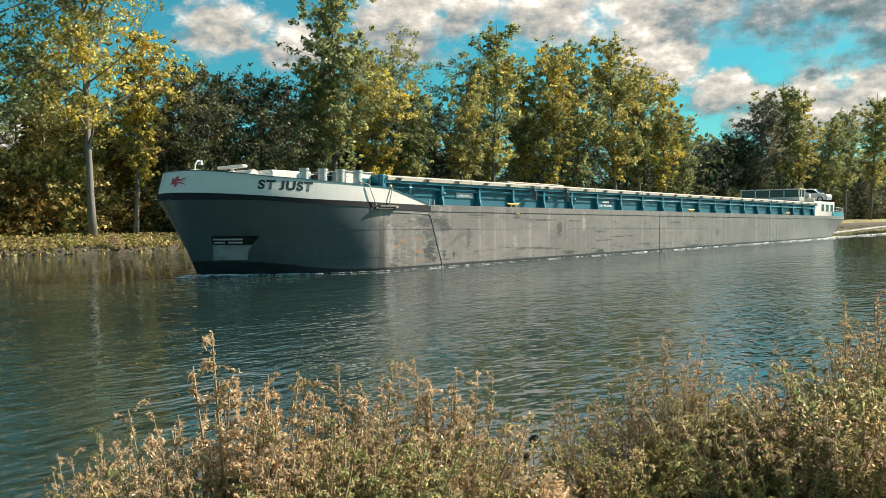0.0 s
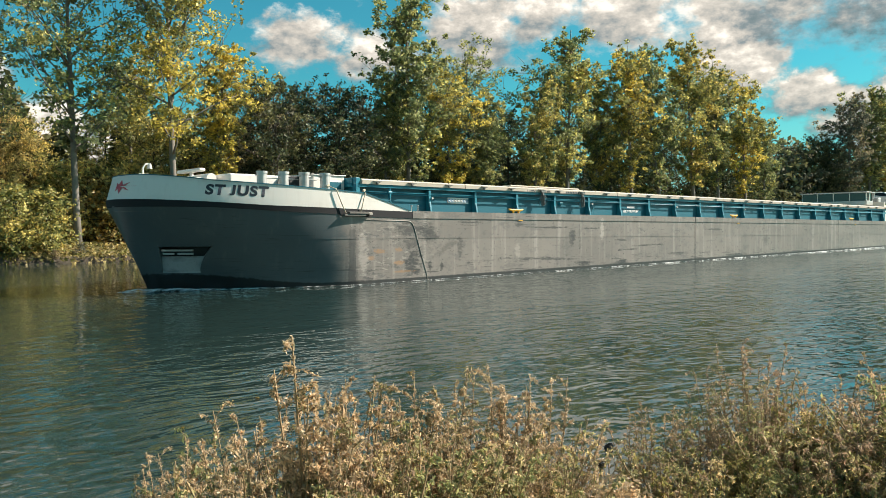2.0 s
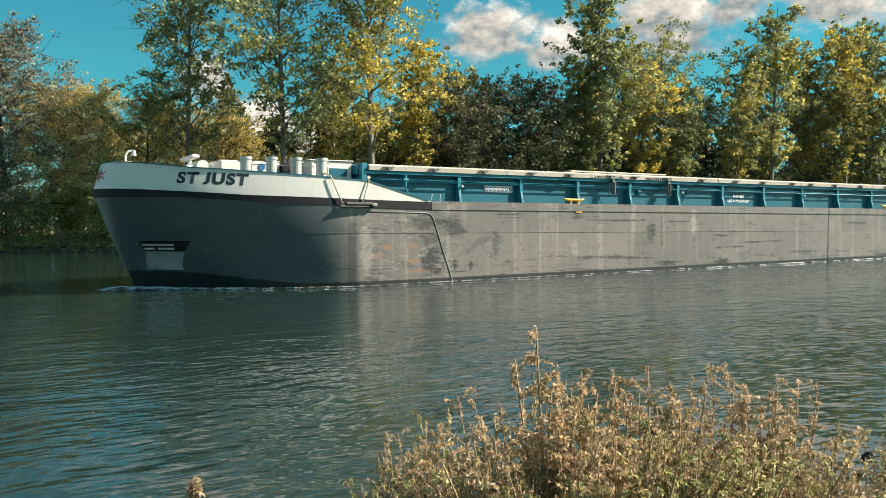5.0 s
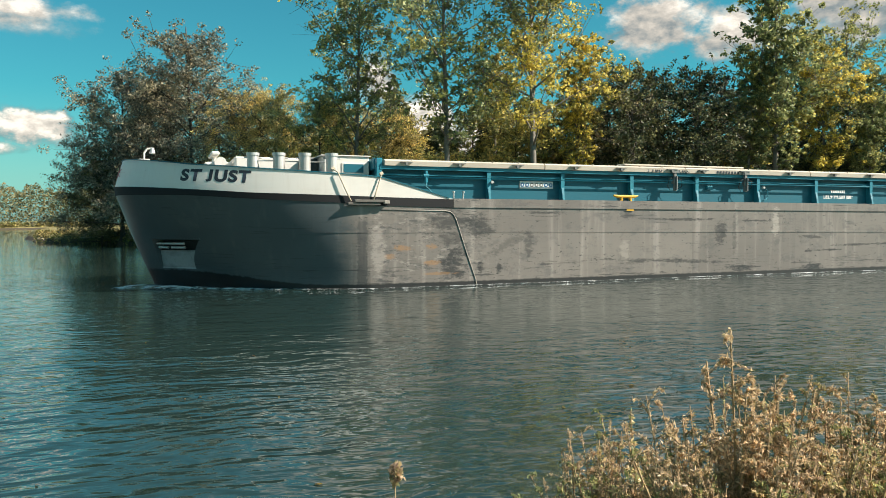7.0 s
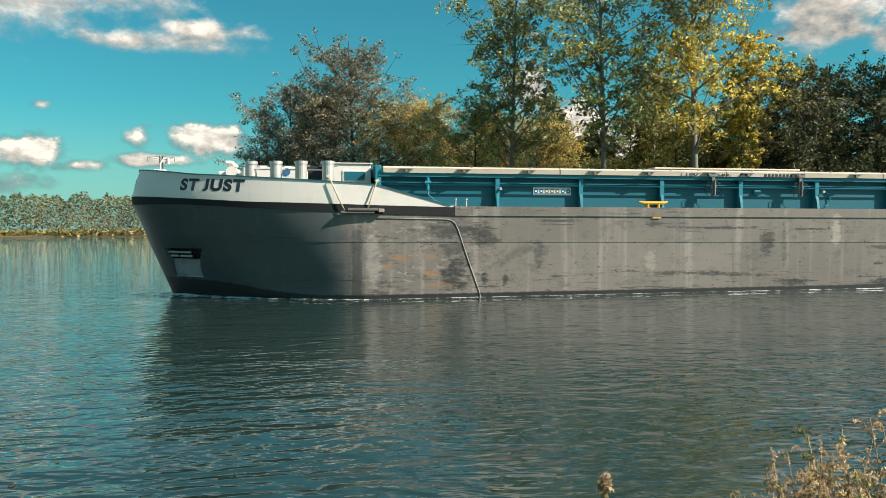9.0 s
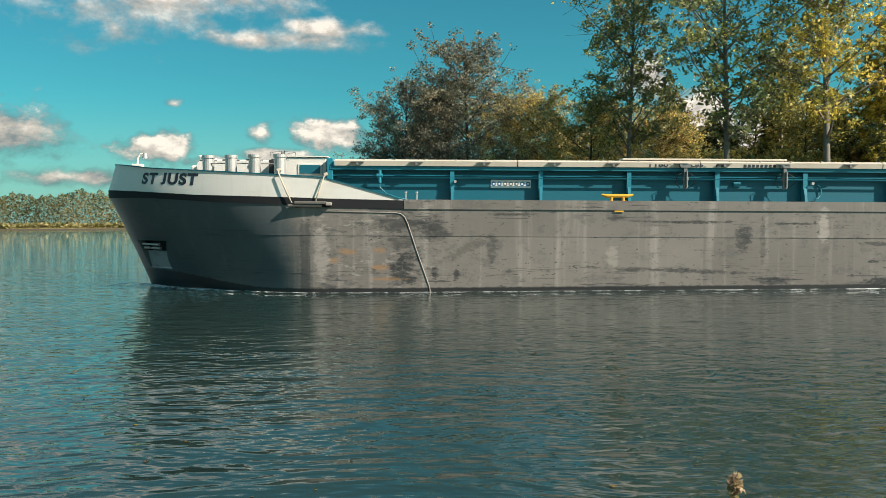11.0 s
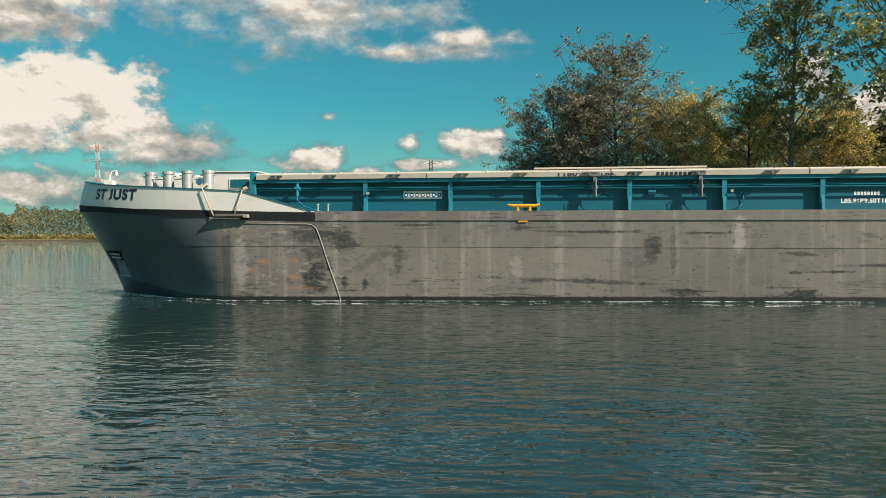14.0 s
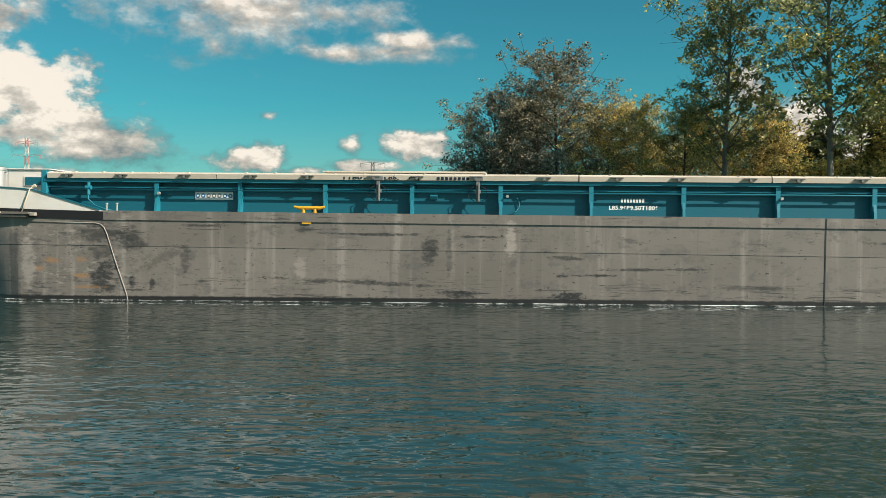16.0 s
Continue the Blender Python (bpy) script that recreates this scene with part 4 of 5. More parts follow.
# anchor in its pocket
for z, a0, a1 in ((1.36, 0.765, 0.635), (1.22, 0.765, 0.715), (1.22, 0.70, 0.64)):
    part("anchor_arm", cyl(bmesh.new(), bow_point(a0, z, -0.12), bow_point(a1, z, -0.12), 0.045), M_GALV, barge, "pale anchor arm in its pocket")
strip("pocket_brow", [s for s in ALL_ST if s[0] == "b" and 0.55 <= s[1] <= 0.78], lambda x: 1.51, lambda x: 1.56, 0.08, M_HULL, 1, barge, "", 0.05, False)
# mooring drums on the foredeck
for x, y in ((-6.85, 1.25), (-6.0, 1.0), (-5.15, 0.8), (-4.25, 0.62)):
    bm = bmesh.new()
    cyl(bm, (x, y, 3.36), (x, y, 4.46), 0.20, 0.20, 20)
    cyl(bm, (x, y, 4.40), (x, y, 4.50), 0.225, 0.225, 20)
    cyl(bm, (x, y, 3.36), (x, y, 3.46), 0.28, 0.28, 20)
    d = part("mooring_drum", bm, M_GALV, barge, "pale steel mooring drum")
    part("pin", cyl(bmesh.new(), (x - 0.3, y, 4.33), (x + 0.3, y, 4.33), 0.025), M_GALV, d)
for x in (-6.42, -5.6, -4.7):
    part("rail_bar", cyl(bmesh.new(), (x - 0.3, 1.1, 4.22), (x + 0.3, 1.0, 4.22), 0.02), M_GALV, barge)
# fore cabin and its door
cab = part("fore_cabin", box(box(bmesh.new(), -4.4, -2.75, 1.3, 8.2, 3.36, 4.47, 0.05), -7.3, -5.0, 3.0, 6.5, 3.36, 4.50, 0.06), M_WHITE, barge, "low white fore cabin")
part("cabin_roof", box(bmesh.new(), -4.5, -2.7, 1.25, 8.25, 4.472, 4.51, 0.01), M_WHITE, cab)
part("window_frame", box(bmesh.new(), -3.75, -2.9, 1.27, 1.299, 3.86, 4.24, 0.01), M_WHITE, cab)
part("window", box(bmesh.new(), -3.68, -2.97, 1.255, 1.269, 3.9, 4.2), M_TEAL, cab, "teal shutter")
# a solid dark block takes the place of the shaded door opening
part("doorway", box(bmesh.new(), -4.95, -4.45, 2.2, 3.6, 3.36, 4.44, 0.01), M_DARK, cab, "dark block standing for the shade in the open companionway")
part("round_sign", cyl(bmesh.new(), (-5.72, 2.97, 4.28), (-5.72, 2.995, 4.28), 0.13, n=20), M_BLUE, cab, "round blue sign")
part("end_frame", box(box(bmesh.new(), -2.66, -2.45, 0.6, 0.85, 3.0, 4.4, 0.02), -2.7, -2.6, 0.85, 8.6, 4.0, 4.4), M_TEAL_LIGHT, barge)
# lights, davit and winch near the stem
bm = cyl(bmesh.new(), (-10.4, 4.3, 3.36), (-10.4, 4.3, 4.62), 0.035)
cyl(bm, (-10.4, 4.3, 4.62), (-10.3, 4.3, 4.78), 0.035)
cyl(bm, (-10.3, 4.3, 4.78), (-10.12, 4.3, 4.8), 0.035)
box(bm, -10.6, -10.2, 4.15, 4.45, 3.36, 4.4, 0.02)
bow_lamp = part("bow_lamp", bm, M_WHITE, barge, "small white goose-neck lamp at the stem")
part("lamp_head", cyl(bmesh.new(), (-10.12, 4.3, 4.62), (-10.12, 4.3, 4.82), 0.11, 0.06), M_GALV, bow_lamp)
bm = box(bmesh.new(), -8.3, -7.2, 4.0, 5.4, 3.36, 4.35, 0.08)
cyl(bm, (-7.75, 3.7, 4.3), (-7.75, 5.7, 4.3), 0.22)
part("winch", bm, M_WHITE, barge, "white anchor winch")
part("radar_bar", box(cyl(bmesh.new(), (-7.9, 5.2, 4.3), (-7.9, 5.2, 4.62), 0.08), -8.05, -7.75, 4.2, 6.3, 4.62, 4.76, 0.05), M_WHITE, barge, "white radar bar")
# hanging wooden fender on two ropes
fender = thing("rope_fender", "weathered timber fender hanging on two ropes at the bow", "fender")
part("timber", box(bmesh.new(), -3.85, -2.72, -0.2, -0.04, 2.72, 2.80, 0.015), M_WOOD, fender)
part("timber", box(bmesh.new(), -3.62, -2.60, -0.24, -0.06, 2.81, 2.90, 0.015), M_WOOD, fender)
part("end_block", box(bmesh.new(), -2.59, -2.40, -0.22, -0.04, 2.76, 2.88, 0.02), M_BEAD, fender)
for a, b in (((-4.25, 0.40, 3.95), (-3.72, -0.1, 2.84)), ((-2.62, 0.1, 3.80), (-2.95, -0.1, 2.84))):
    rim = (a[0] + (b[0] - a[0]) * 0.15, -0.06, white_top(a[0]) + 0.05)
    tube("rope", [a, rim, (rim[0] * 0.4 + b[0] * 0.6, -0.09, 3.2), b], 0.024, M_ROPE, fender, 6)
    part("knot", cyl(bmesh.new(), (a[0] - 0.05, a[1], a[2] - 0.02), (a[0] + 0.06, a[1] + 0.02, a[2] + 0.04), 0.06), M_ROPE, fender)


# ---- the after end ----
def build_stern():
    ho = part("deckhouse", box(box(bmesh.new(), 60.5, 67.1, 0.95, 8.55, 2.93, 4.55, 0.05), 60.3, 60.5, 0.95, 8.55, 2.93, 4.85, 0.02), M_WHITE, barge, "white after deckhouse")
    for i in range(3):
        x = 62.6 + 1.5 * i
        w = part("window", box(bmesh.new(), x, x + 0.9, 0.925, 0.949, 3.5, 4.25, 0.01), M_GLASS, ho)
        part("window_frame", box(bmesh.new(), x - 0.08, x + 0.98, 0.935, 0.948, 3.42, 4.33), M_WHITE, w)
    wh = part("wheelhouse", box(box(bmesh.new(), 58.0, 59.6, 1.7, 7.8, 4.55, 4.95, 0.04), 57.8, 59.8, 1.6, 7.9, 5.70, 5.80, 0.03), M_GALV, barge, "lowered wheelhouse with wide dark windows")
    for k in range(5):
        y = 1.72 + k * 1.5
        part("mullion", box(bmesh.new(), 58.0, 58.1, y, y + 0.08, 4.95, 5.70), M_GALV, wh)
    part("pane", box(bmesh.new(), 58.03, 59.5, 1.78, 7.72, 4.95, 5.70), M_GLASS, wh, "dark wheelhouse glass")
    for x in (58.6, 59.5):
        part("mullion", box(bmesh.new(), x, x + 0.1, 1.70, 1.775, 4.95, 5.70), M_GALV, wh)
    mast = part("mast", cyl(box(bmesh.new(), 60.7, 61.4, 1.6, 2.6, 4.55, 5.3, 0.1), (61.0, 2.1, 5.3), (61.0, 2.1, 5.75), 0.06), M_GALV, barge)
    part("radar", box(bmesh.new(), 60.9, 61.1, 1.4, 2.8, 5.75, 5.86, 0.03), M_WHITE, mast)
    for x in [64.6 + 1.2 * i for i in range(9)]:
        y = side_point(min(x, STERN), 3.0)[1] + 0.08
        part("rail_post", cyl(bmesh.new(), (x, y, 2.9), (x, y, 3.95), 0.025, n=8), M_GALV, barge)
    for h in (3.25, 3.6, 3.95):
        tube("rail", [(x, side_point(min(x, STERN), 3.0)[1] + 0.08, h) for x in [64.6 + 1.2 * i for i in range(9)]] + [(74.3, 7.2, h)], 0.02, M_WHITE, barge, 6)
    strip("stern_bulwark", [s for s in ALL_ST if st_x(s) > 62.5], lambda x: 2.98, lambda x: 3.45, 0.05, M_TEAL_LIGHT, 1, barge, "teal stern bulwark")


build_stern()


def build_car(at):
    car = thing("parked_car", "small silver car parked on the after deck of the barge", "car", at)
    prof = [(-2.0, 0.25), (-2.05, 0.6), (-1.9, 0.85), (-1.2, 0.95), (-0.6, 1.42), (0.7, 1.46), (1.5, 1.0), (2.0, 0.85), (2.05, 0.3)]
    bm = bmesh.new()
    rings = []
    for y, s in ((-0.83, 0.96), (-0.78, 1.0), (0.78, 1.0), (0.83, 0.96)):
        rings.append([bm.verts.new((x * s, y * (0.84 if z > 1.2 else 1), z)) for x, z in prof])
    for r0, r1 in zip(rings, rings[1:]):
        for i in range(len(prof)):
            bm.faces.new((r0[i - 1], r0[i], r1[i], r1[i - 1]))
    bm.faces.new(rings[0]), bm.faces.new(rings[-1][::-1])
    bmesh.ops.recalc_face_normals(bm, faces=bm.faces)
    part("body", bm, M_GALV, car)
    for y in (-0.76, 0.76):
        bm = bmesh.new()
        s = 1 if y > 0 else -1
        vs = [bm.verts.new(p) for p in ((-1.05, y + s * 0.06, 1.0), (1.2, y + s * 0.06, 1.0), (0.6, y - s * 0.03, 1.36), (-0.55, y - s * 0.03, 1.36))]
        bm.faces.new(vs)
        bmesh.ops.solidify(bm, geom=bm.faces[:], thickness=0.02)
        part("window", bm, M_GLASS, car)
        for x in (-1.3, 1.35):
            w = part("wheel", cyl(bmesh.new(), (x, y - 0.02, 0.31), (x, y + s * 0.1, 0.31), 0.31, n=18), M_RUBBER, car)
            part("rim", cyl(bmesh.new(), (x, y + s * 0.1, 0.31), (x, y + s * 0.115, 0.31), 0.19, n=14), M_GALV, w)
    bm = bmesh.new()
    vs = [bm.verts.new(p) for p in ((-1.22, -0.66, 1.0), (-1.22, 0.66, 1.0), (-0.68, 0.6, 1.40), (-0.68, -0.6, 1.40))]
    bm.faces.new(vs)
    bmesh.ops.solidify(bm, geom=bm.faces[:], thickness=0.02)
    part("windscreen", bm, M_GLASS, car)
    return car


CAR_AT = pose(65.4, 3.0, 4.555, 0, 0, 90)
car = build_car(CAR_AT)


# ---- foam ----
def foam_strip(name, pts, width, seed, thing_):
    v, f = [], []
    for i, (x, y) in enumerate(pts):
        j = min(i + 1, len(pts) - 1)
        k = max(i - 1, 0)
        dx, dy = pts[j][0] - pts[k][0], pts[j][1] - pts[k][1]
        le = math.hypot(dx, dy) or 1
        w = width(i / (len(pts) - 1)) * (0.75 + 0.5 * noise.noise((i * 0.21, seed, 0.5)))
        nx, ny = dy / le, -dx / le
        for s, h in ((-0.3, 0.0), (0.25, 0.3), (0.7, 0.2), (1.0, 0.0)):
            v.append((x + nx * w * s, y + ny * w * s, 0.008 + h * min(w, 0.5) * 0.6))
    for i in range(len(pts) - 1):
        for q in range(3):
            f.append((4 * i + q, 4 * i + q + 1, 4 * i + 5 + q, 4 * i + 4 + q))
    return mesh_obj(name, from_lists(name, v, f, True), M_FOAM, thing_)


wake = thing("bow_wave", "white foam along the moving hull's waterline", "foam")
near = [bow_point(a / 40, 0.0) for a in range(40, -1, -1)]
pts = [(p[0], p[1] - 0.02) for p in near] + [(FLAT + 0.5, -0.02)]
foam_strip("foam_line", pts, lambda t: 0.07 + 0.40 * max(0, 1 - t * 2) ** 2, 3, wake)
foam_strip("foam_line", [(FLAT + 0.5 + 0.5 * i, -0.03) for i in range(34)], lambda t: 0.045, 6, wake)
foam_strip("foam_line", [(13 + 0.5 * i, -0.05 - 0.10 * min(1, i / 40)) for i in range(100)], lambda t: 0.08 + 0.20 * t, 4, wake)
foam_strip("stem_foam", [(p[0] - 0.1, p[1] - 0.12) for p in near[:26]], lambda t: 1.5 * (1 - t) ** 1.4 + 0.14, 5, wake)
foam_strip("stern_wash", [(62 + 1.6 * i, 0.6 - 0.02 * i + 0.2 * math.sin(i)) for i in range(60)], lambda t: 0.5 + 1.2 * t, 7, wake)
foam_strip("stern_wash", [(74 + 1.6 * i, 6 + 0.25 * i) for i in range(60)], lambda t: 0.9 + 1.0 * t, 8, wake)


# ---- trees ----
def leaf_quads(rng, centres, size, flat=0.3, long=1.0):
    n = len(centres)
    a = rng.normal(size=(n, 3))
    a[:, 2] *= flat + 0.4
    a /= np.linalg.norm(a, axis=1)[:, None]
    b = rng.normal(size=(n, 3))
    b -= (b * a).sum(1)[:, None] * a
    b /= np.linalg.norm(b, axis=1)[:, None]
    s = size * rng.uniform(0.6, 1.35, n)[:, None]
    a, b = a * s * long, b * s * 0.55
    c = np.cross(a, b)
    c /= np.linalg.norm(c, axis=1)[:, None] + 1e-9
    bend = c * s * 0.22
    return np.stack([centres - a, centres - b + bend, centres + a, centres + b + bend], 1)


def tree_meshes(seed, height, radius, base, leaves, leaf, shape="poplar", gap=0.5):
    """Trunk with limbs, and a crown of loose leaves gathered along the limbs."""
    rng = np.random.default_rng(seed)
    v, f = [], []
    lean = rng.normal(0, 0.03, 2)
    tr = []
    for i in range(9):
        t = i / 8
        tr.append((lean[0] * height * t + 0.12 * math.sin(3 * t + seed), lean[1] * height * t + 0.12 * math.cos(2.4 * t + seed), height * 0.93 * t - 0.3))
    r0 = height * 0.0095 + 0.03
    tube_lists(v, f, tr, [r0 * (1.25 if i == 0 else 1) * (1 - 0.88 * i / 8) + 0.015 for i in range(9)], 8)
    tips = []
    limbs = 30 if shape == "poplar" else 44
    for k in range(limbs):
        t = base + (0.97 - base) * ((k + rng.uniform(0, 1)) / limbs)
        p = np.array([np.interp(t * 0.95, np.linspace(0, 1, 9), [q[c] for q in tr]) for c in range(3)])
        rel = (t - base) / (1 - base)
        if shape == "poplar":
            reach = radius * (0.45 + 0.75 * math.sin(math.pi * min(1, rel * 0.80 + 0.16))) * rng.uniform(0.55, 1.2)
            up = rng.uniform(0.5, 1.3)
        else:
            reach = radius * math.sqrt(max(0.06, 1 - (rel * 1.02) ** 2.2)) * rng.uniform(0.74, 1.02)
            up = rng.uniform(0.05, 0.7) + 0.5 * rel
        ang = k * 2.39996 + rng.uniform(-0.5, 0.5)
        d = np.array([math.cos(ang), math.sin(ang), up])
        d /= np.linalg.norm(d)
        pts = [p]
        for s in range(4):
            d = d + rng.normal(0, 0.13, 3) + np.array([0, 0, 0.07 if shape == "poplar" else -0.03])
            d /= np.linalg.norm(d)
            pts.append(pts[-1] + d * reach / 4)
        tube_lists(v, f, pts, [r0 * 0.36 * (1 - t * 0.6) * (1 - 0.85 * s / 4) + 0.012 for s in range(5)], 5)
        for s in range(1, 5):
            tips.append((pts[s], reach * 0.20))
            for _ in range(5):
                dd = d * 0.4 + rng.normal(0, 0.65, 3)
                q = pts[s] + dd * reach * 0.28
                tips.append((q, reach * 0.17))
                if s > 1 and height > 10:
                    tube_lists(v, f, [pts[s], (pts[s] + q) / 2 + rng.normal(0, 0.05, 3), q], [0.022, 0.016, 0.008], 4)
    tips = [tp for tp in tips if rng.uniform() > gap * 0.35]
    wts = np.array([max(0.2, s) * rng.uniform(0.3, 1.6) for _, s in tips])
    pick = rng.choice(len(tips), leaves, p=wts / wts.sum())
    ctr = np.array([tips[i][0] for i in pick])
    sg = np.array([max(0.32, tips[i][1] * 0.85) for i in pick])
    ball = rng.normal(size=(leaves, 3))
    ball *= (rng.uniform(0, 1, leaves) ** 0.45 / np.linalg.norm(ball, axis=1))[:, None]
    ctr = ctr + ball * sg[:, None] * np.array([0.8, 0.8, 0.6])
    ctr[:, 2] = np.maximum(ctr[:, 2], 0.3)
    return from_lists("trunk", v, f, True), from_quads("crown", leaf_quads(rng, ctr, leaf))


def make_tree(name, label, at, meshes, bark, leaf, scale=1.0, group="", category="tree"):
    ob = thing(name, label, category, at @ Matrix.Diagonal((scale, scale, scale, 1)), group)
    for nm, me, mat in (("trunk", meshes[0], bark), ("crown", meshes[1], leaf)):
        c = new(nm, me)
        if not me.materials:
            me.materials.append(mat)
        c.parent = ob
        c.material_slots[0].link, c.material_slots[0].material = "OBJECT", mat
    return ob


POPLAR = [tree_meshes(11 + i, 26, 4.2, 0.24, 14500, 0.18) for i in range(4)]
SPARSE = [tree_meshes(41 + i, 26, 5.9, 0.30, 11000, 0.165, "poplar", 1.2) for i in range(2)]
ROUND = [tree_meshes(61 + i, 18, 6.5, 0.14, 12500, 0.15, "round", 0.2) for i in range(3)]
BROAD = [tree_meshes(71 + i, 18, 6.8, 0.10, 38000, 0.10, "round", 0.0) for i in range(3)]
BUSHLET = [tree_meshes(91 + i, 7, 3.6, 0.03, 1300, 0.26, "round", 0.0) for i in range(3)]
SHRUB = [tree_meshes(81 + i, 7, 2.9, 0.04, 3600, 0.15, "round", 0.2) for i in range(4)]
rt = random.Random(5)


def stand(x, y, turn=None):
    return pose(x, y, ground_height(x, y) - 0.05, 0, 0, rt.uniform(0, 360) if turn is None else turn)


def bearing(b, y):
    return math.tan(radians(b)) * y


# the row on the far bank: bearing from the near bank, distance across, height, look
ROW = [
    (12.9, 75, 25.5, "sparse", M_LEAF_GREEN), (19.5, 70, 29.0, "sparse", M_LEAF_GREEN), (25.5, 67, 30.0, "sparse", M_LEAF_YELLOW),
    (22.5, 82, 20, "poplar", M_LEAF_OLIVE), (28.0, 70, 21.0, "poplar", M_LEAF_YELLOW),
    (41.0, 67, 29.0, "poplar", M_LEAF_GREEN), (38.8, 70, 20.0, "poplar", M_LEAF_GREEN), (44.0, 69, 22.0, "poplar", M_LEAF_YELLOW), (46.5, 67, 19.0, "poplar", M_LEAF_GREEN), (45.3, 74, 25.0, "sparse", M_LEAF_GREEN),
    (49.3, 68, 21.0, "poplar", M_LEAF_OLIVE), (51.7, 67, 29.0, "poplar", M_LEAF_GREEN), (53.6, 72, 26.0, "poplar", M_LEAF_OLIVE), (56.2, 67, 28.0, "poplar", M_LEAF_YELLOW),
    (58.2, 67, 30.5, "poplar", M_LEAF_GREEN), (60.2, 66, 32.0, "poplar", M_LEAF_OLIVE), (61.8, 66, 30.0, "poplar", M_LEAF_GREEN), (63.4, 65, 27.0, "poplar", M_LEAF_YELLOW), (64.6, 64, 21.0, "poplar", M_LEAF_GREEN),
    (69.2, 68, 30.0, "poplar", M_LEAF_GREY), (70.5, 66, 34.0, "poplar", M_LEAF_GREEN), (71.7, 64, 31.0, "poplar", M_LEAF_OLIVE), (73.0, 64, 27.0, "poplar", M_LEAF_GREEN),
    (74.2, 62, 30.0, "poplar", M_LEAF_GREEN), (75.6, 62, 37.0, "poplar", M_LEAF_OLIVE), (77.0, 62, 38.0, "poplar", M_LEAF_GREEN),
]
NAMES = {"sparse": (SPARSE, 26.0, "tall thin poplar with a pale trunk and sparse autumn leaves"), "poplar": (POPLAR, 26.0, "tall poplar turning from green to yellow on the far bank")}
for i, (b, y, h, kind, mat) in enumerate(ROW):
    meshes, h0, label = NAMES[kind]
    y, h = y + 2.5, h * 1.03
    x = bearing(b, y)
    make_tree("poplar_tree", label, stand(x, y), meshes[i % len(meshes)], M_BARK, mat, h / h0, "trees on the far bank")
# alders deeper in; most take the leaf colour with shade put in
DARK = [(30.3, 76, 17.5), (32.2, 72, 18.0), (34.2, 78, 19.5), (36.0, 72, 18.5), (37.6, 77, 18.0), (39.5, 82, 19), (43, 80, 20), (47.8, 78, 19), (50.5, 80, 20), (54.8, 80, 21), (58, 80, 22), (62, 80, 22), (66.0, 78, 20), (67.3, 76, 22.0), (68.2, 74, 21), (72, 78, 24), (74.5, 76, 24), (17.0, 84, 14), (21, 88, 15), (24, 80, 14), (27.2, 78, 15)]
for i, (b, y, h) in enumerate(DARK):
    make_tree("alder_tree", "leafy alder of the wood, mostly coloured dark for shade", stand(bearing(b, y), y), ROUND[i % 3], M_BARK_DARK, (M_LEAF_DARK if i % 4 else M_LEAF_GREY) if b > 29 else M_LEAF_OLIVE, h / 18.0, "trees on the far bank")
DOME = [(-2.2, 96, 20.0, M_LEAF_GREY, 0), (2.4, 92, 24.0, M_LEAF_GREY, 1), (0.4, 100, 20.0, M_LEAF_DARK, 2), (-3.6, 98, 14.0, M_LEAF_DARK, 1), (5.6, 90, 16.5, M_LEAF_TAN, 0), (8.0, 86, 16.5, M_LEAF_TAN, 1), (10.3, 82, 15.0, M_LEAF_OLIVE, 2), (14.8, 84, 14.0, M_LEAF_TAN, 0), (11.5, 92, 16, M_LEAF_TAN, 1)]
for b, y, h, mat, k in DOME:
    make_tree("willow_tree", "broad grey-green willow at the end of the wood", stand(bearing(b, y), y), BROAD[k], M_BARK_DARK, mat, h / 18.0, "trees on the far bank")
shr = [M_LEAF_DARK, M_LEAF_OLIVE, M_LEAF_DARK, M_LEAF_BROWN, M_LEAF_GREEN, M_LEAF_DARK]
b = 1.0
i = 0
while b < 78:
    y = far_bank(60 * math.tan(radians(b))) + rt.uniform(9, 13)
    y = max(y, far_bank(bearing(b, y)) + rt.uniform(7.5, 11))
    y -= 5.0 if b < 18 else 0.0
    make_tree("shrub", "dense undergrowth shrub below the trees, often coloured dark for shade", stand(bearing(b, y), y), SHRUB[i % 4], M_BARK_DARK, (M_LEAF_OLIVE, M_LEAF_TAN, M_LEAF_TAN, M_LEAF_OLIVE, M_LEAF_TAN, M_LEAF_BROWN)[rt.randrange(6)] if b < 29 else (M_LEAF_DARK if rt.random() < 0.75 else M_LEAF_OLIVE), rt.uniform(0.75, 1.3) if b > 18 else rt.uniform(0.5, 0.85), "undergrowth on the far bank", "shrub")
    b += 1.05 if b < 60 else 0.6
    i += 1
# sunlit scrub at the end of the wood
for i in range(7):
    b = 8.6 + 1.5 * i
    y = far_bank(bearing(b, 78)) + rt.uniform(3.0, 5.0)
    make_tree("shrub", "olive and tan autumn shrub at the end of the wood", stand(bearing(b, y), y), SHRUB[i % 4], M_BARK_DARK, M_LEAF_TAN if i % 3 == 1 else M_LEAF_OLIVE, rt.uniform(0.65, 1.0), "undergrowth on the far bank", "shrub")
# low herbs right on the far bank's edge
for i in range(46):
    x = -8 + 4.2 * i + rt.uniform(-1.5, 1.5)
    y = far_bank(x) + rt.uniform(0.6, 2.4)
    make_tree("bank_bush", "low pale bush at the water's edge", stand(x, y), BUSHLET[i % 3], M_BARK_DARK, (M_LEAF_OLIVE, M_DRY_DARK, M_LEAF_GREY)[i % 3], rt.uniform(0.10, 0.24), "bushes at the far water's edge", "bush")


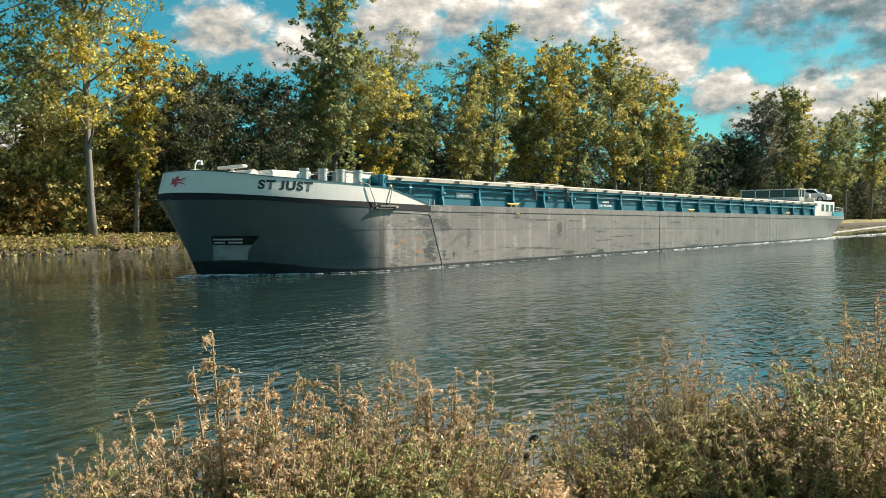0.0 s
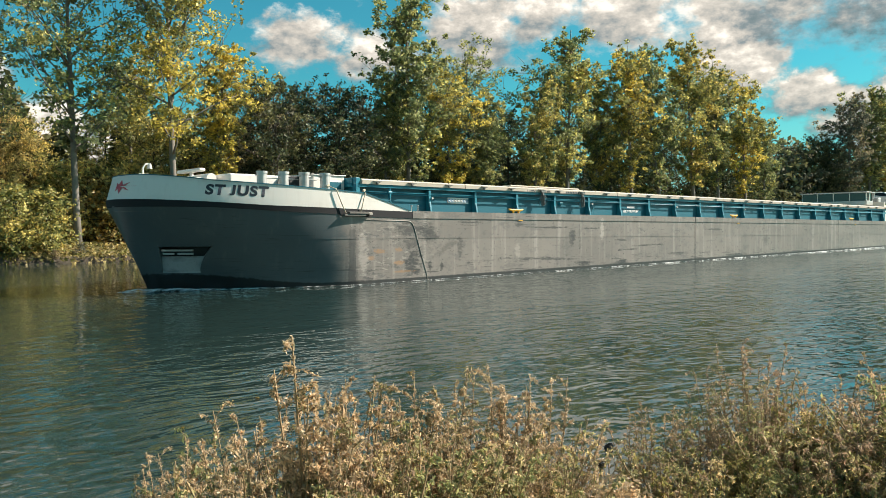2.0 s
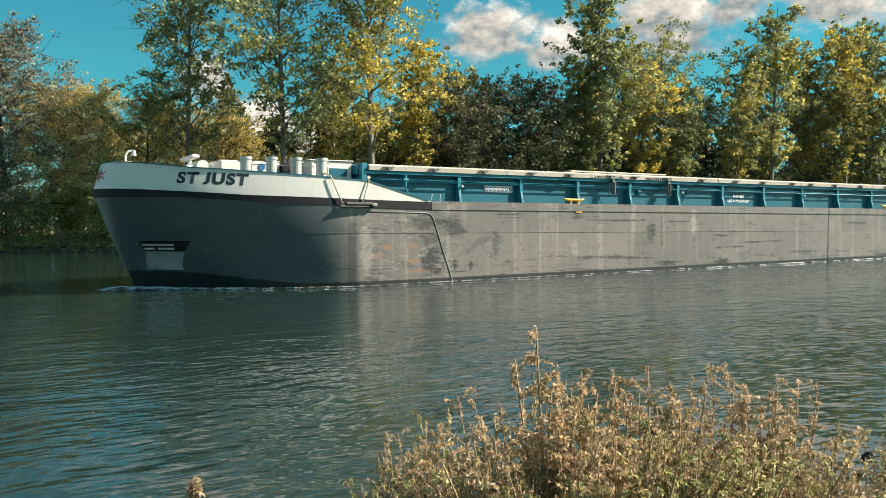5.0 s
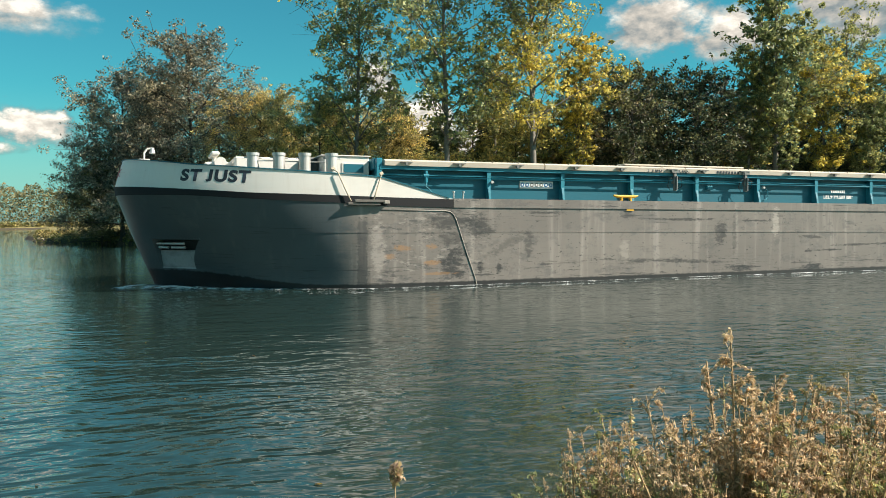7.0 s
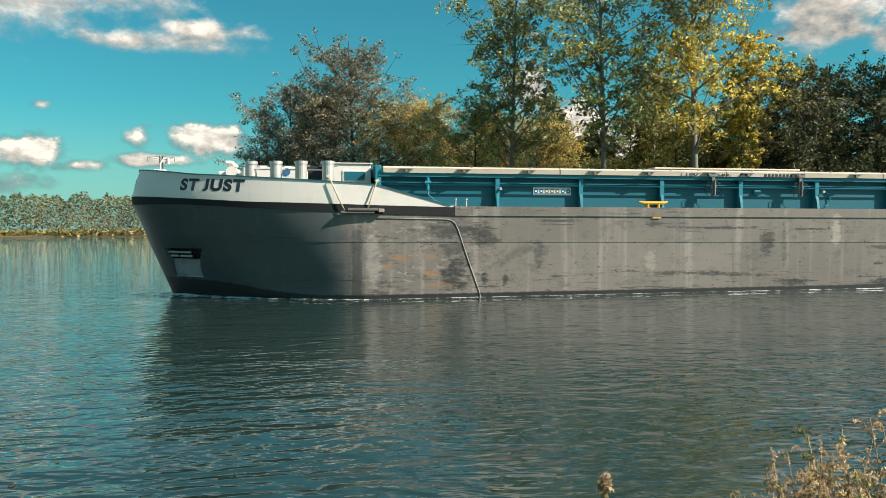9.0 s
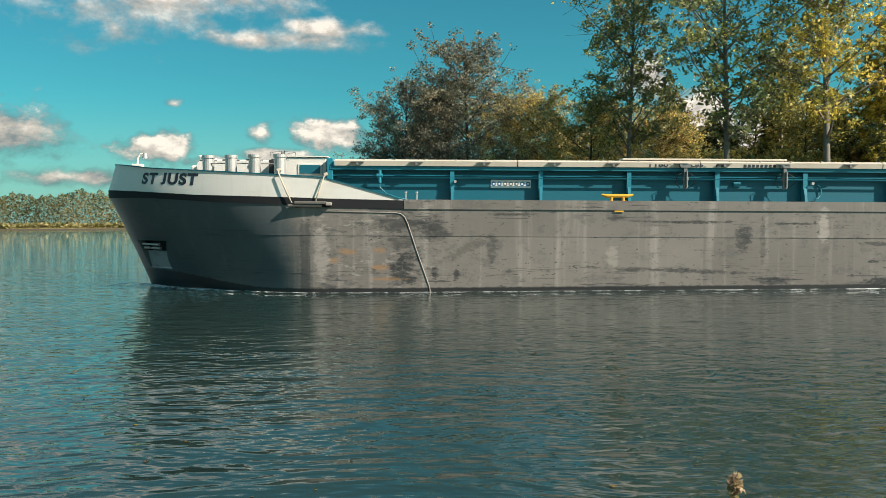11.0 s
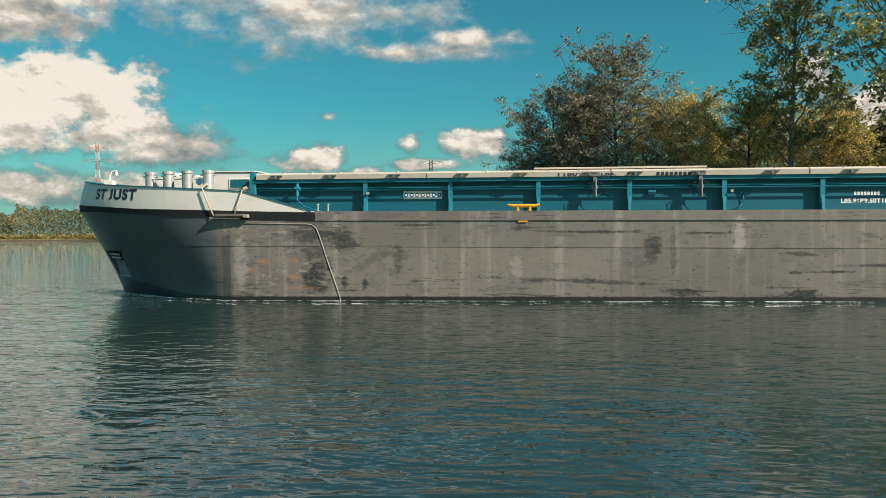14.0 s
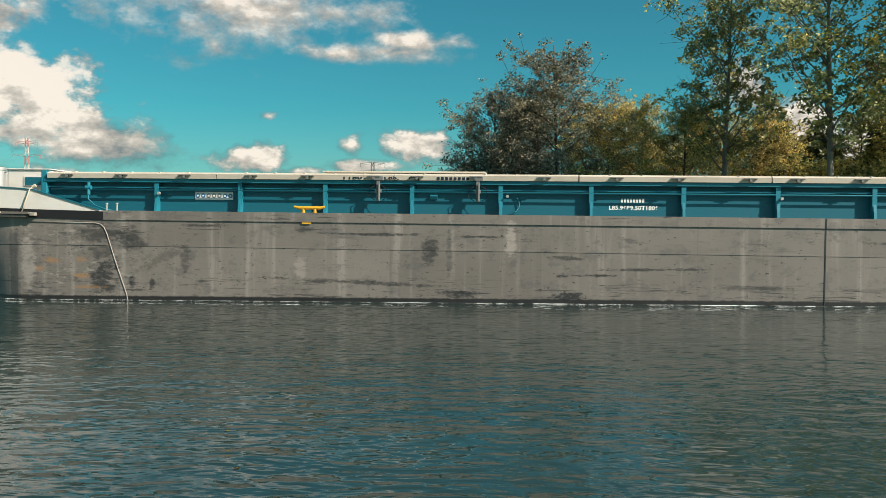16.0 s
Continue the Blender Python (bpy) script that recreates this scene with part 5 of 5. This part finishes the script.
def scatter_wood(name, label, n, place, size, mat, long=1.0):
    rng = np.random.default_rng(len(name) + n)
    ctr = np.array([place(rng) for _ in range(n)])
    tagged(mesh_obj(name, from_quads(name, leaf_quads(rng, ctr, size, 0.3, long)), mat), label, "woodland", kind="stuff")


def deep_wood(rng):
    b = rng.uniform(15, 82)
    y = rng.uniform(84, 104)
    x = math.tan(math.radians(b)) * y
    return x, y, 0.5 + 17 * rng.uniform(0, 1) ** 1.2 * (0.75 + 0.25 * math.sin(b * 1.3) * math.sin(b * 0.51))


scatter_wood("woodland", "wood behind the first row of trees, coloured dark for shade", 52000, deep_wood, 0.5, M_LEAF_DARK)


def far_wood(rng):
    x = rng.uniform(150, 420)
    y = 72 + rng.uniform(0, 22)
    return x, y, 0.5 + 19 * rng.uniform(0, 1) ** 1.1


scatter_wood("woodland", "wood behind the first row of trees, coloured dark for shade", 30000, far_wood, 0.6, M_LEAF_DARK)


def grass_edge(rng):
    x = rng.uniform(-16, 150)
    y = far_bank(x) + rng.uniform(0.0, 5.5)
    return x, y, ground_height(x, y) + rng.uniform(0.0, 0.3)


scatter_wood("bank_grass", "long dry grass on the far bank", 26000, grass_edge, 0.16, M_REED, 1.0)


# ---- the far shore and its pylons ----
def far_hedge(rng):
    x = rng.uniform(-620, -25)
    y = 432 + 0.06 * (x + 30) + rng.uniform(4, 40)
    b = math.degrees(math.atan2(x, y))
    top = 19 + 3.5 * noise.noise((b * 0.9, 0.3, 1.0)) + 3.0 * noise.noise((b * 2.7, 4.3, 1.0)) + (2.5 if -37 < b < -32 else 0) - 3.5 * smooth((-22 - b) / 12)
    return x, y, 0.8 + top * rng.uniform(0, 1) ** 0.8


scatter_wood("far_woodland", "belt of olive bushes and small trees on the distant shore", 85000, far_hedge, 0.6, M_LEAF_FAR)


def far_reeds(rng):
    x = rng.uniform(-620, -25)
    y = 424 + 0.06 * (x + 30) + rng.uniform(-1, 6)
    return x, y, rng.uniform(0.0, 3.2)


scatter_wood("reed_belt", "pale brown reed belt along the distant shore", 16000, far_reeds, 0.7, M_REED, 1.6)


def lattice(name, x, y, h, label, mats, arms):
    py = thing(name, label, "pylon", pose(x, y, 0.5, 0, 0, 20), "power line")
    def leg(z):
        return fit1(z / h, [0, 0.55, 0.8, 1.0], [4.6, 1.5, 1.1, 0.9])
    zs = [h * k / 11 for k in range(12)]
    for (z0, z1), mat in zip(zip(zs, zs[1:]), mats * 12):
        v, f = [], []
        for sx, sy in ((1, 1), (1, -1), (-1, -1), (-1, 1)):
            a, c = leg(z0), leg(z1)
            tube_lists(v, f, [(sx * a, sy * a, z0), (sx * c, sy * c, z1)], [0.16, 0.16], 4)
            tube_lists(v, f, [(sx * a, sy * a, z0), (-sy * c, sx * c, z1)], [0.09, 0.09], 4)
            tube_lists(v, f, [(-sy * a, sx * a, z0), (sx * c, sy * c, z1)], [0.09, 0.09], 4)
        mesh_obj("lattice_section", from_lists("lattice_section", v, f), mat, py)
    for z, w in arms:
        v, f = [], []
        for s in (-1, 1):
            tube_lists(v, f, [(s * 0.9, 0, z - 0.4), (s * w, 0, z + 0.8)], [0.16, 0.10], 4)
            tube_lists(v, f, [(s * 0.9, 0, z + 1.6), (s * w, 0, z + 0.9)], [0.14, 0.10], 4)
            tube_lists(v, f, [(s * w, 0, z + 0.8), (s * w, 0, z - 2.0)], [0.14, 0.14], 4)
        mesh_obj("cross_arm", from_lists("cross_arm", v, f), mats[0], py)
    return py


M_PYLON = plain("pylon_steel", (0.16, 0.18, 0.18), 0.6, 0.4)
M_PYLON_RED = plain("faded_red_paint", (0.36, 0.17, 0.15), 0.6)
M_PYLON_WHITE = plain("faded_white_paint", (0.5, 0.48, 0.46), 0.6)
lattice("lattice_pylon", -103, 560, 51, "grey steel power pylon on the distant shore", [M_PYLON], ((49, 8.5), (35, 11)))
lattice("lattice_pylon", -354, 560, 70, "red and white banded power pylon on the distant shore", [M_PYLON_RED, M_PYLON_WHITE], ((66, 7), (57, 9)))
# two small white notice boards on the point
for x, y in ((-6.6, 102.5), (-5.4, 101.5), (-3.2, 99)):
    s = thing("notice_board", "small white notice board on posts on the point", "sign", stand(x, y, 10), "boards on the point")
    for k in (-0.35, 0.35):
        part("post", cyl(bmesh.new(), (k, 0, 0), (k, 0, 2.9), 0.04), M_GREYSTEEL, s)
    part("panel", box(bmesh.new(), -0.55, 0.55, -0.07, -0.042, 1.7, 3.0, 0.01), M_SIGN, s)


# ---- plants on the near bank ----
def herb_meshes(seed, height, stems, per, leaf, spread, droop=0.25, first=0.30, long=2.0):
    """A clump of stems with arching side shoots, close set with narrow curled leaves."""
    rng = np.random.default_rng(seed)
    v, f, ctr = [], [], []
    for k in range(stems):
        ang, r = rng.uniform(0, 2 * math.pi), spread * 0.40 * math.sqrt(rng.uniform())
        p = np.array([r * math.cos(ang), r * math.sin(ang), 0.0])
        h = height * rng.uniform(0.55, 1.0)
        out = np.array([math.cos(ang), math.sin(ang), 0]) * spread * 0.6 * rng.uniform(0.0, 1.0)
        w = rng.normal(0, 0.02, 3)
        pts = [p + out * (s / 6) ** 1.6 + np.array([0, 0, h * s / 6]) + w * math.sin(s * 0.83) - np.array([0, 0, droop * 0.12 * (s / 6) ** 4]) for s in range(7)]
        arr = np.array(pts)
        tube_lists(v, f, pts, [0.0038 * (1 - 0.75 * s / 6) + 0.0008 for s in range(7)], 4)
        for q in range(13):
            t0 = first + (0.99 - first) * (q + rng.uniform(0, 1)) / 13
            o = np.array([np.interp(t0 * 6, np.arange(7), arr[:, c]) for c in range(3)])
            d = np.array([rng.normal(), rng.normal(), rng.uniform(0.4, 1.5)])
            d /= np.linalg.norm(d)
            ln = height * rng.uniform(0.05, 0.17) * (1.25 - 0.8 * t0)
            bend = np.array([rng.normal(0, 0.3), rng.normal(0, 0.3), -0.55 * rng.uniform(0.2, 1.4)]) * ln
            shoot = [o, o + d * ln * 0.5 + bend * 0.12, o + d * ln * 0.85 + bend * 0.45, o + d * ln + bend]
            tube_lists(v, f, shoot, [0.0018, 0.0014, 0.001, 0.0005], 3)
            sa = np.array(shoot)
            for t in rng.uniform(0.1, 1.0, per):
                ctr.append([np.interp(t * 3, np.arange(4), sa[:, c]) for c in range(3)])
        for t in rng.uniform(0.1, 1.0, per * 3):
            ctr.append([np.interp(t * 6, np.arange(7), arr[:, c]) for c in range(3)])
    ctr = np.array(ctr) + rng.normal(0, leaf * 0.75, (len(ctr), 3))
    q = leaf_quads(rng, ctr, leaf, 0.6, long)
    return from_lists("stems", v, f, True), from_quads("leaves", q), ctr


def make_herb(name, label, at, meshes, mat, scale=1.0):
    ob = thing(name, label, "plant", at @ Matrix.Diagonal((scale, scale, scale, 1)), "plants on the near bank")
    for nm, me, m in (("stalk", meshes[0], M_STEM), ("foliage", meshes[1], mat)):
        c = new(nm, me)
        if not me.materials:
            me.materials.append(m)
        c.parent = ob
        c.material_slots[0].link, c.material_slots[0].material = "OBJECT", m
    return ob


BUSHY = [herb_meshes(201 + i, 1.0, 18, 34, 0.0041, 0.34) for i in range(4)]
SPRIG = [herb_meshes(221 + i, 1.0, 4, 44, 0.0040, 0.09, 0.9) for i in range(3)]
LOWHERB = [herb_meshes(241 + i, 0.6, 18, 24, 0.0050, 0.36, 0.25, 0.1, 1.5) for i in range(2)]
TALLGRASS = [herb_meshes(261 + i, 1.0, 46, 2, 0.012, 0.30, 0.6, 0.4, 2.5) for i in range(2)]


def near_at(b, d):
    return 0.36 + d * math.sin(radians(b)), d * math.cos(radians(b)) - 0.12


EYE_Z = 2.19


def herb_at(i, b, d, depression, meshes, mat, name, label, tall=1.0):
    """A clump whose top stands that many degrees below eye level."""
    x, y = near_at(b, d)
    g = max(0.1, ground_height(x, y)) - 0.03
    h = EYE_Z - d * math.tan(radians(depression - 0.9)) - g
    make_herb(name, label, pose(x, y, g, 0, 0, rt.uniform(0, 360)), meshes[i % len(meshes)], mat, max(0.3, h) / tall)


TAN = ("dry_willowherb", "dry tan willowherb clump with withered curly leaves and seeds")
DKB = ("brown_dock_clump", "tall dark brown seeding herb clump on the near bank")
GRN = ("green_herb", "leafy green herb among dry stalks on the near bank")
LEFT = [
    (23.6, 4.3, 15.2), (25.0, 4.25, 13.6), (26.4, 4.25, 13.2), (28.0, 4.2, 14.0), (29.6, 4.0, 14.0), (30.4, 3.7, 11.6), (31.6, 3.55, 9.4), (33.0, 3.6, 10.2), (34.8, 3.7, 10.4), (36.4, 3.75, 10.2), (38.2, 3.7, 11.4),
    (39.6, 3.85, 11.6), (41.2, 3.9, 10.4), (43.0, 4.0, 9.9), (44.8, 4.0, 11.2), (46.4, 4.1, 10.8), (48.0, 4.1, 10.0), (49.6, 4.1, 10.6), (51.0, 4.1, 12.6), (52.6, 4.1, 14.6), (26.6, 3.9, 16.5), (30.5, 3.4, 15.0), (34.5, 3.4, 13.8), (38, 3.4, 13.6), (42, 3.5, 13.0), (46, 3.6, 13.0), (50, 3.7, 14.5),
]
for i, (b, d, e) in enumerate(LEFT):
    herb_at(i, b, d, e, BUSHY, M_DRY if i % 5 != 3 else M_DRY_DARK, *TAN)
for i, (b, d, e) in enumerate(((33.6, 3.5, 2.9), (32.8, 3.5, 5.4), (34.5, 3.5, 5.0), (36.9, 3.7, 7.6), (37.6, 3.7, 8.2), (40.2, 3.8, 7.6), (43.1, 3.9, 6.8), (42.4, 3.9, 7.8), (47.7, 4.0, 7.6), (48.6, 4.0, 7.8), (50.0, 4.1, 7.8), (25.8, 4.25, 11.6))):
    herb_at(i, b, d, e, SPRIG, M_DRY, *TAN)
for i, (b, d, e) in enumerate(((28.0, 4.0, 14.2), (33, 3.3, 14.6), (38, 3.3, 13.8), (43, 3.4, 13.4), (48, 3.6, 13.6), (31, 3.5, 15.0), (35.6, 3.2, 15.4), (40.6, 3.3, 14.6), (45.6, 3.4, 14.2), (50.6, 3.7, 14.6), (26.2, 3.9, 15.4))):
    herb_at(i, b, d, e, LOWHERB, M_HERB, *GRN, tall=0.6)
RIGHT = [
    (57.0, 4.4, 12.6, 0), (58.6, 4.6, 11.6, 0), (60.2, 4.6, 12.8, 0), (62.4, 4.6, 9.8, 1), (63.6, 4.7, 8.0, 1), (64.6, 4.6, 8.8, 1), (66.2, 4.8, 10.6, 0), (67.8, 4.9, 9.6, 0), (69.6, 4.9, 10.6, 0), (71.4, 5.0, 9.6, 0),
    (73.0, 5.0, 7.4, 0), (74.6, 5.1, 5.8, 0), (76.2, 5.2, 5.0, 0), (78.0, 5.3, 4.8, 0), (80, 5.4, 5.0, 1), (72.0, 4.5, 10.6, 2), (74.6, 4.5, 8.8, 2), (77.5, 4.5, 8.0, 2), (69, 4.4, 13.4, 0), (65.5, 4.4, 14.0, 2), (61.5, 4.3, 14.6, 1), (59, 4.2, 15.0, 2), (57.4, 4.2, 15.8, 0), (73.5, 4.1, 13.4, 0), (77, 4.0, 12.5, 1), (80, 4.2, 11, 2), (63.6, 4.4, 12, 1), (67.4, 4.4, 13, 0), (71.0, 4.2, 12.5, 2), (75.5, 4.3, 11.5, 0), (58.4, 4.1, 13.4, 2), (66.8, 4.2, 12.4, 2), (73.6, 4.3, 9.6, 2), (76.4, 4.4, 7.4, 2), (69.0, 4.1, 12.8, 2), (62.6, 4.1, 13.2, 2),
]
for i, (b, d, e, k) in enumerate(RIGHT):
    herb_at(i, b, d, e, BUSHY if k < 2 else LOWHERB, (M_DRY if i % 3 else M_DRY_DARK, M_DRY_DARK, M_HERB if i % 2 else M_DRY_DARK)[k], *((TAN, DKB, GRN)[k]), tall=1.0 if k < 2 else 0.6)
for i, (b, d, e) in enumerate(((66.6, 4.6, 11.0), (69.5, 4.5, 12.0), (71, 4.2, 13.5), (75, 4.0, 13.0), (63, 4.2, 14))):
    herb_at(i, b, d, e, TALLGRASS, M_REED, "dry_grass_tuft", "tuft of long bleached grass stalks")


herb_at(0, 70.6, 4.0, 14.6, LOWHERB, M_LEAF_YELLOW, "yellow_sapling", "small sapling with bright yellow leaves among herbs", tall=0.6)
herb_at(1, 60.0, 4.0, 15.2, LOWHERB, M_LEAF_YELLOW, "yellow_sapling", "small sapling with bright yellow leaves among herbs", tall=0.6)


def seed_head(x, y, z, h, r, mat=None, n=260):
    g = ground_height(x, y)
    s = thing("withered_seed_head", "withered seed head on a thin stalk by the water", "plant", pose(x, y, g), "seed heads by the water")
    tube("stalk", [(0, 0, -0.05), (0.01, 0.0, (z - g) * 0.5), (0.0, 0.0, z - g - h * 0.4)], [0.004, 0.0035, 0.0025], M_STEM, s, 5)
    rng = np.random.default_rng(int(1000 * x))
    c = rng.normal(size=(n, 3)) * np.array([r, r, h * 0.32]) * 0.6 + np.array([0.004, 0, z - g - h * 0.4])
    me = from_quads("head", leaf_quads(rng, c, 0.011, 0.5, 1.3))
    mesh_obj("head", me, mat or M_DRY_DARK, s)


seed_head(0.86, 3.06, 1.26, 0.10, 0.016)
seed_head(0.70, 3.10, 1.10, 0.07, 0.03)
seed_head(3.56, 2.17, 1.16, 0.04, 0.014, M_DARK, 90)
seed_head(3.50, 2.17, 1.09, 0.03, 0.010, M_DARK, 60)
seed_head(3.36, 1.97, 1.06, 0.22, 0.10, M_DRY, 1500)

# fallen leaves afloat
leaf_bm = bmesh.new()
rr = [leaf_bm.verts.new((0.05 * math.cos(k * math.pi / 4) * (1.25 if k % 4 == 0 else 1), 0.034 * math.sin(k * math.pi / 4), 0.006 + 0.006 * (k % 2))) for k in range(8)]
leaf_bm.faces.new(rr)
bmesh.ops.solidify(leaf_bm, geom=leaf_bm.faces[:], thickness=0.002)
leaf_me = bpy.data.meshes.new("floating_leaf")
leaf_bm.to_mesh(leaf_me)
M_FALLEN = leafy("fallen_leaf", (0.40, 0.27, 0.04), (0.55, 0.36, 0.05), (0.45, 0.25, 0.12), 3.0, 0.2)
leaf_me.materials.append(M_FALLEN)
rl = random.Random(9)
for i in range(48):
    d = 7 + 14 * rl.random() ** 1.5
    x, y = near_at(rl.uniform(-38, 34), d)
    l = tagged(new("floating_leaf", leaf_me), "small yellow autumn leaf afloat on the canal", "leaf", "leaves on the water")
    l.matrix_basis = pose(x, y, LEVEL + 0.004, rl.uniform(-8, 8), rl.uniform(-8, 8), rl.uniform(0, 360)) @ Matrix.Diagonal((rl.uniform(0.3, 0.75),) * 3 + (1,))


# ---- what moves ----
def motions():
    base = [(t, pose(s, SIDE, 0, 0, TRIM, 0)) for t, s in BARGE_ROWS]
    walk(barge, base)
    walk(fender, base)
    walk(car, [(t, m @ CAR_AT) for t, m in base])
    walk(wake, [(t, pose(s, SIDE, LEVEL)) for t, s in BARGE_ROWS])


motions()
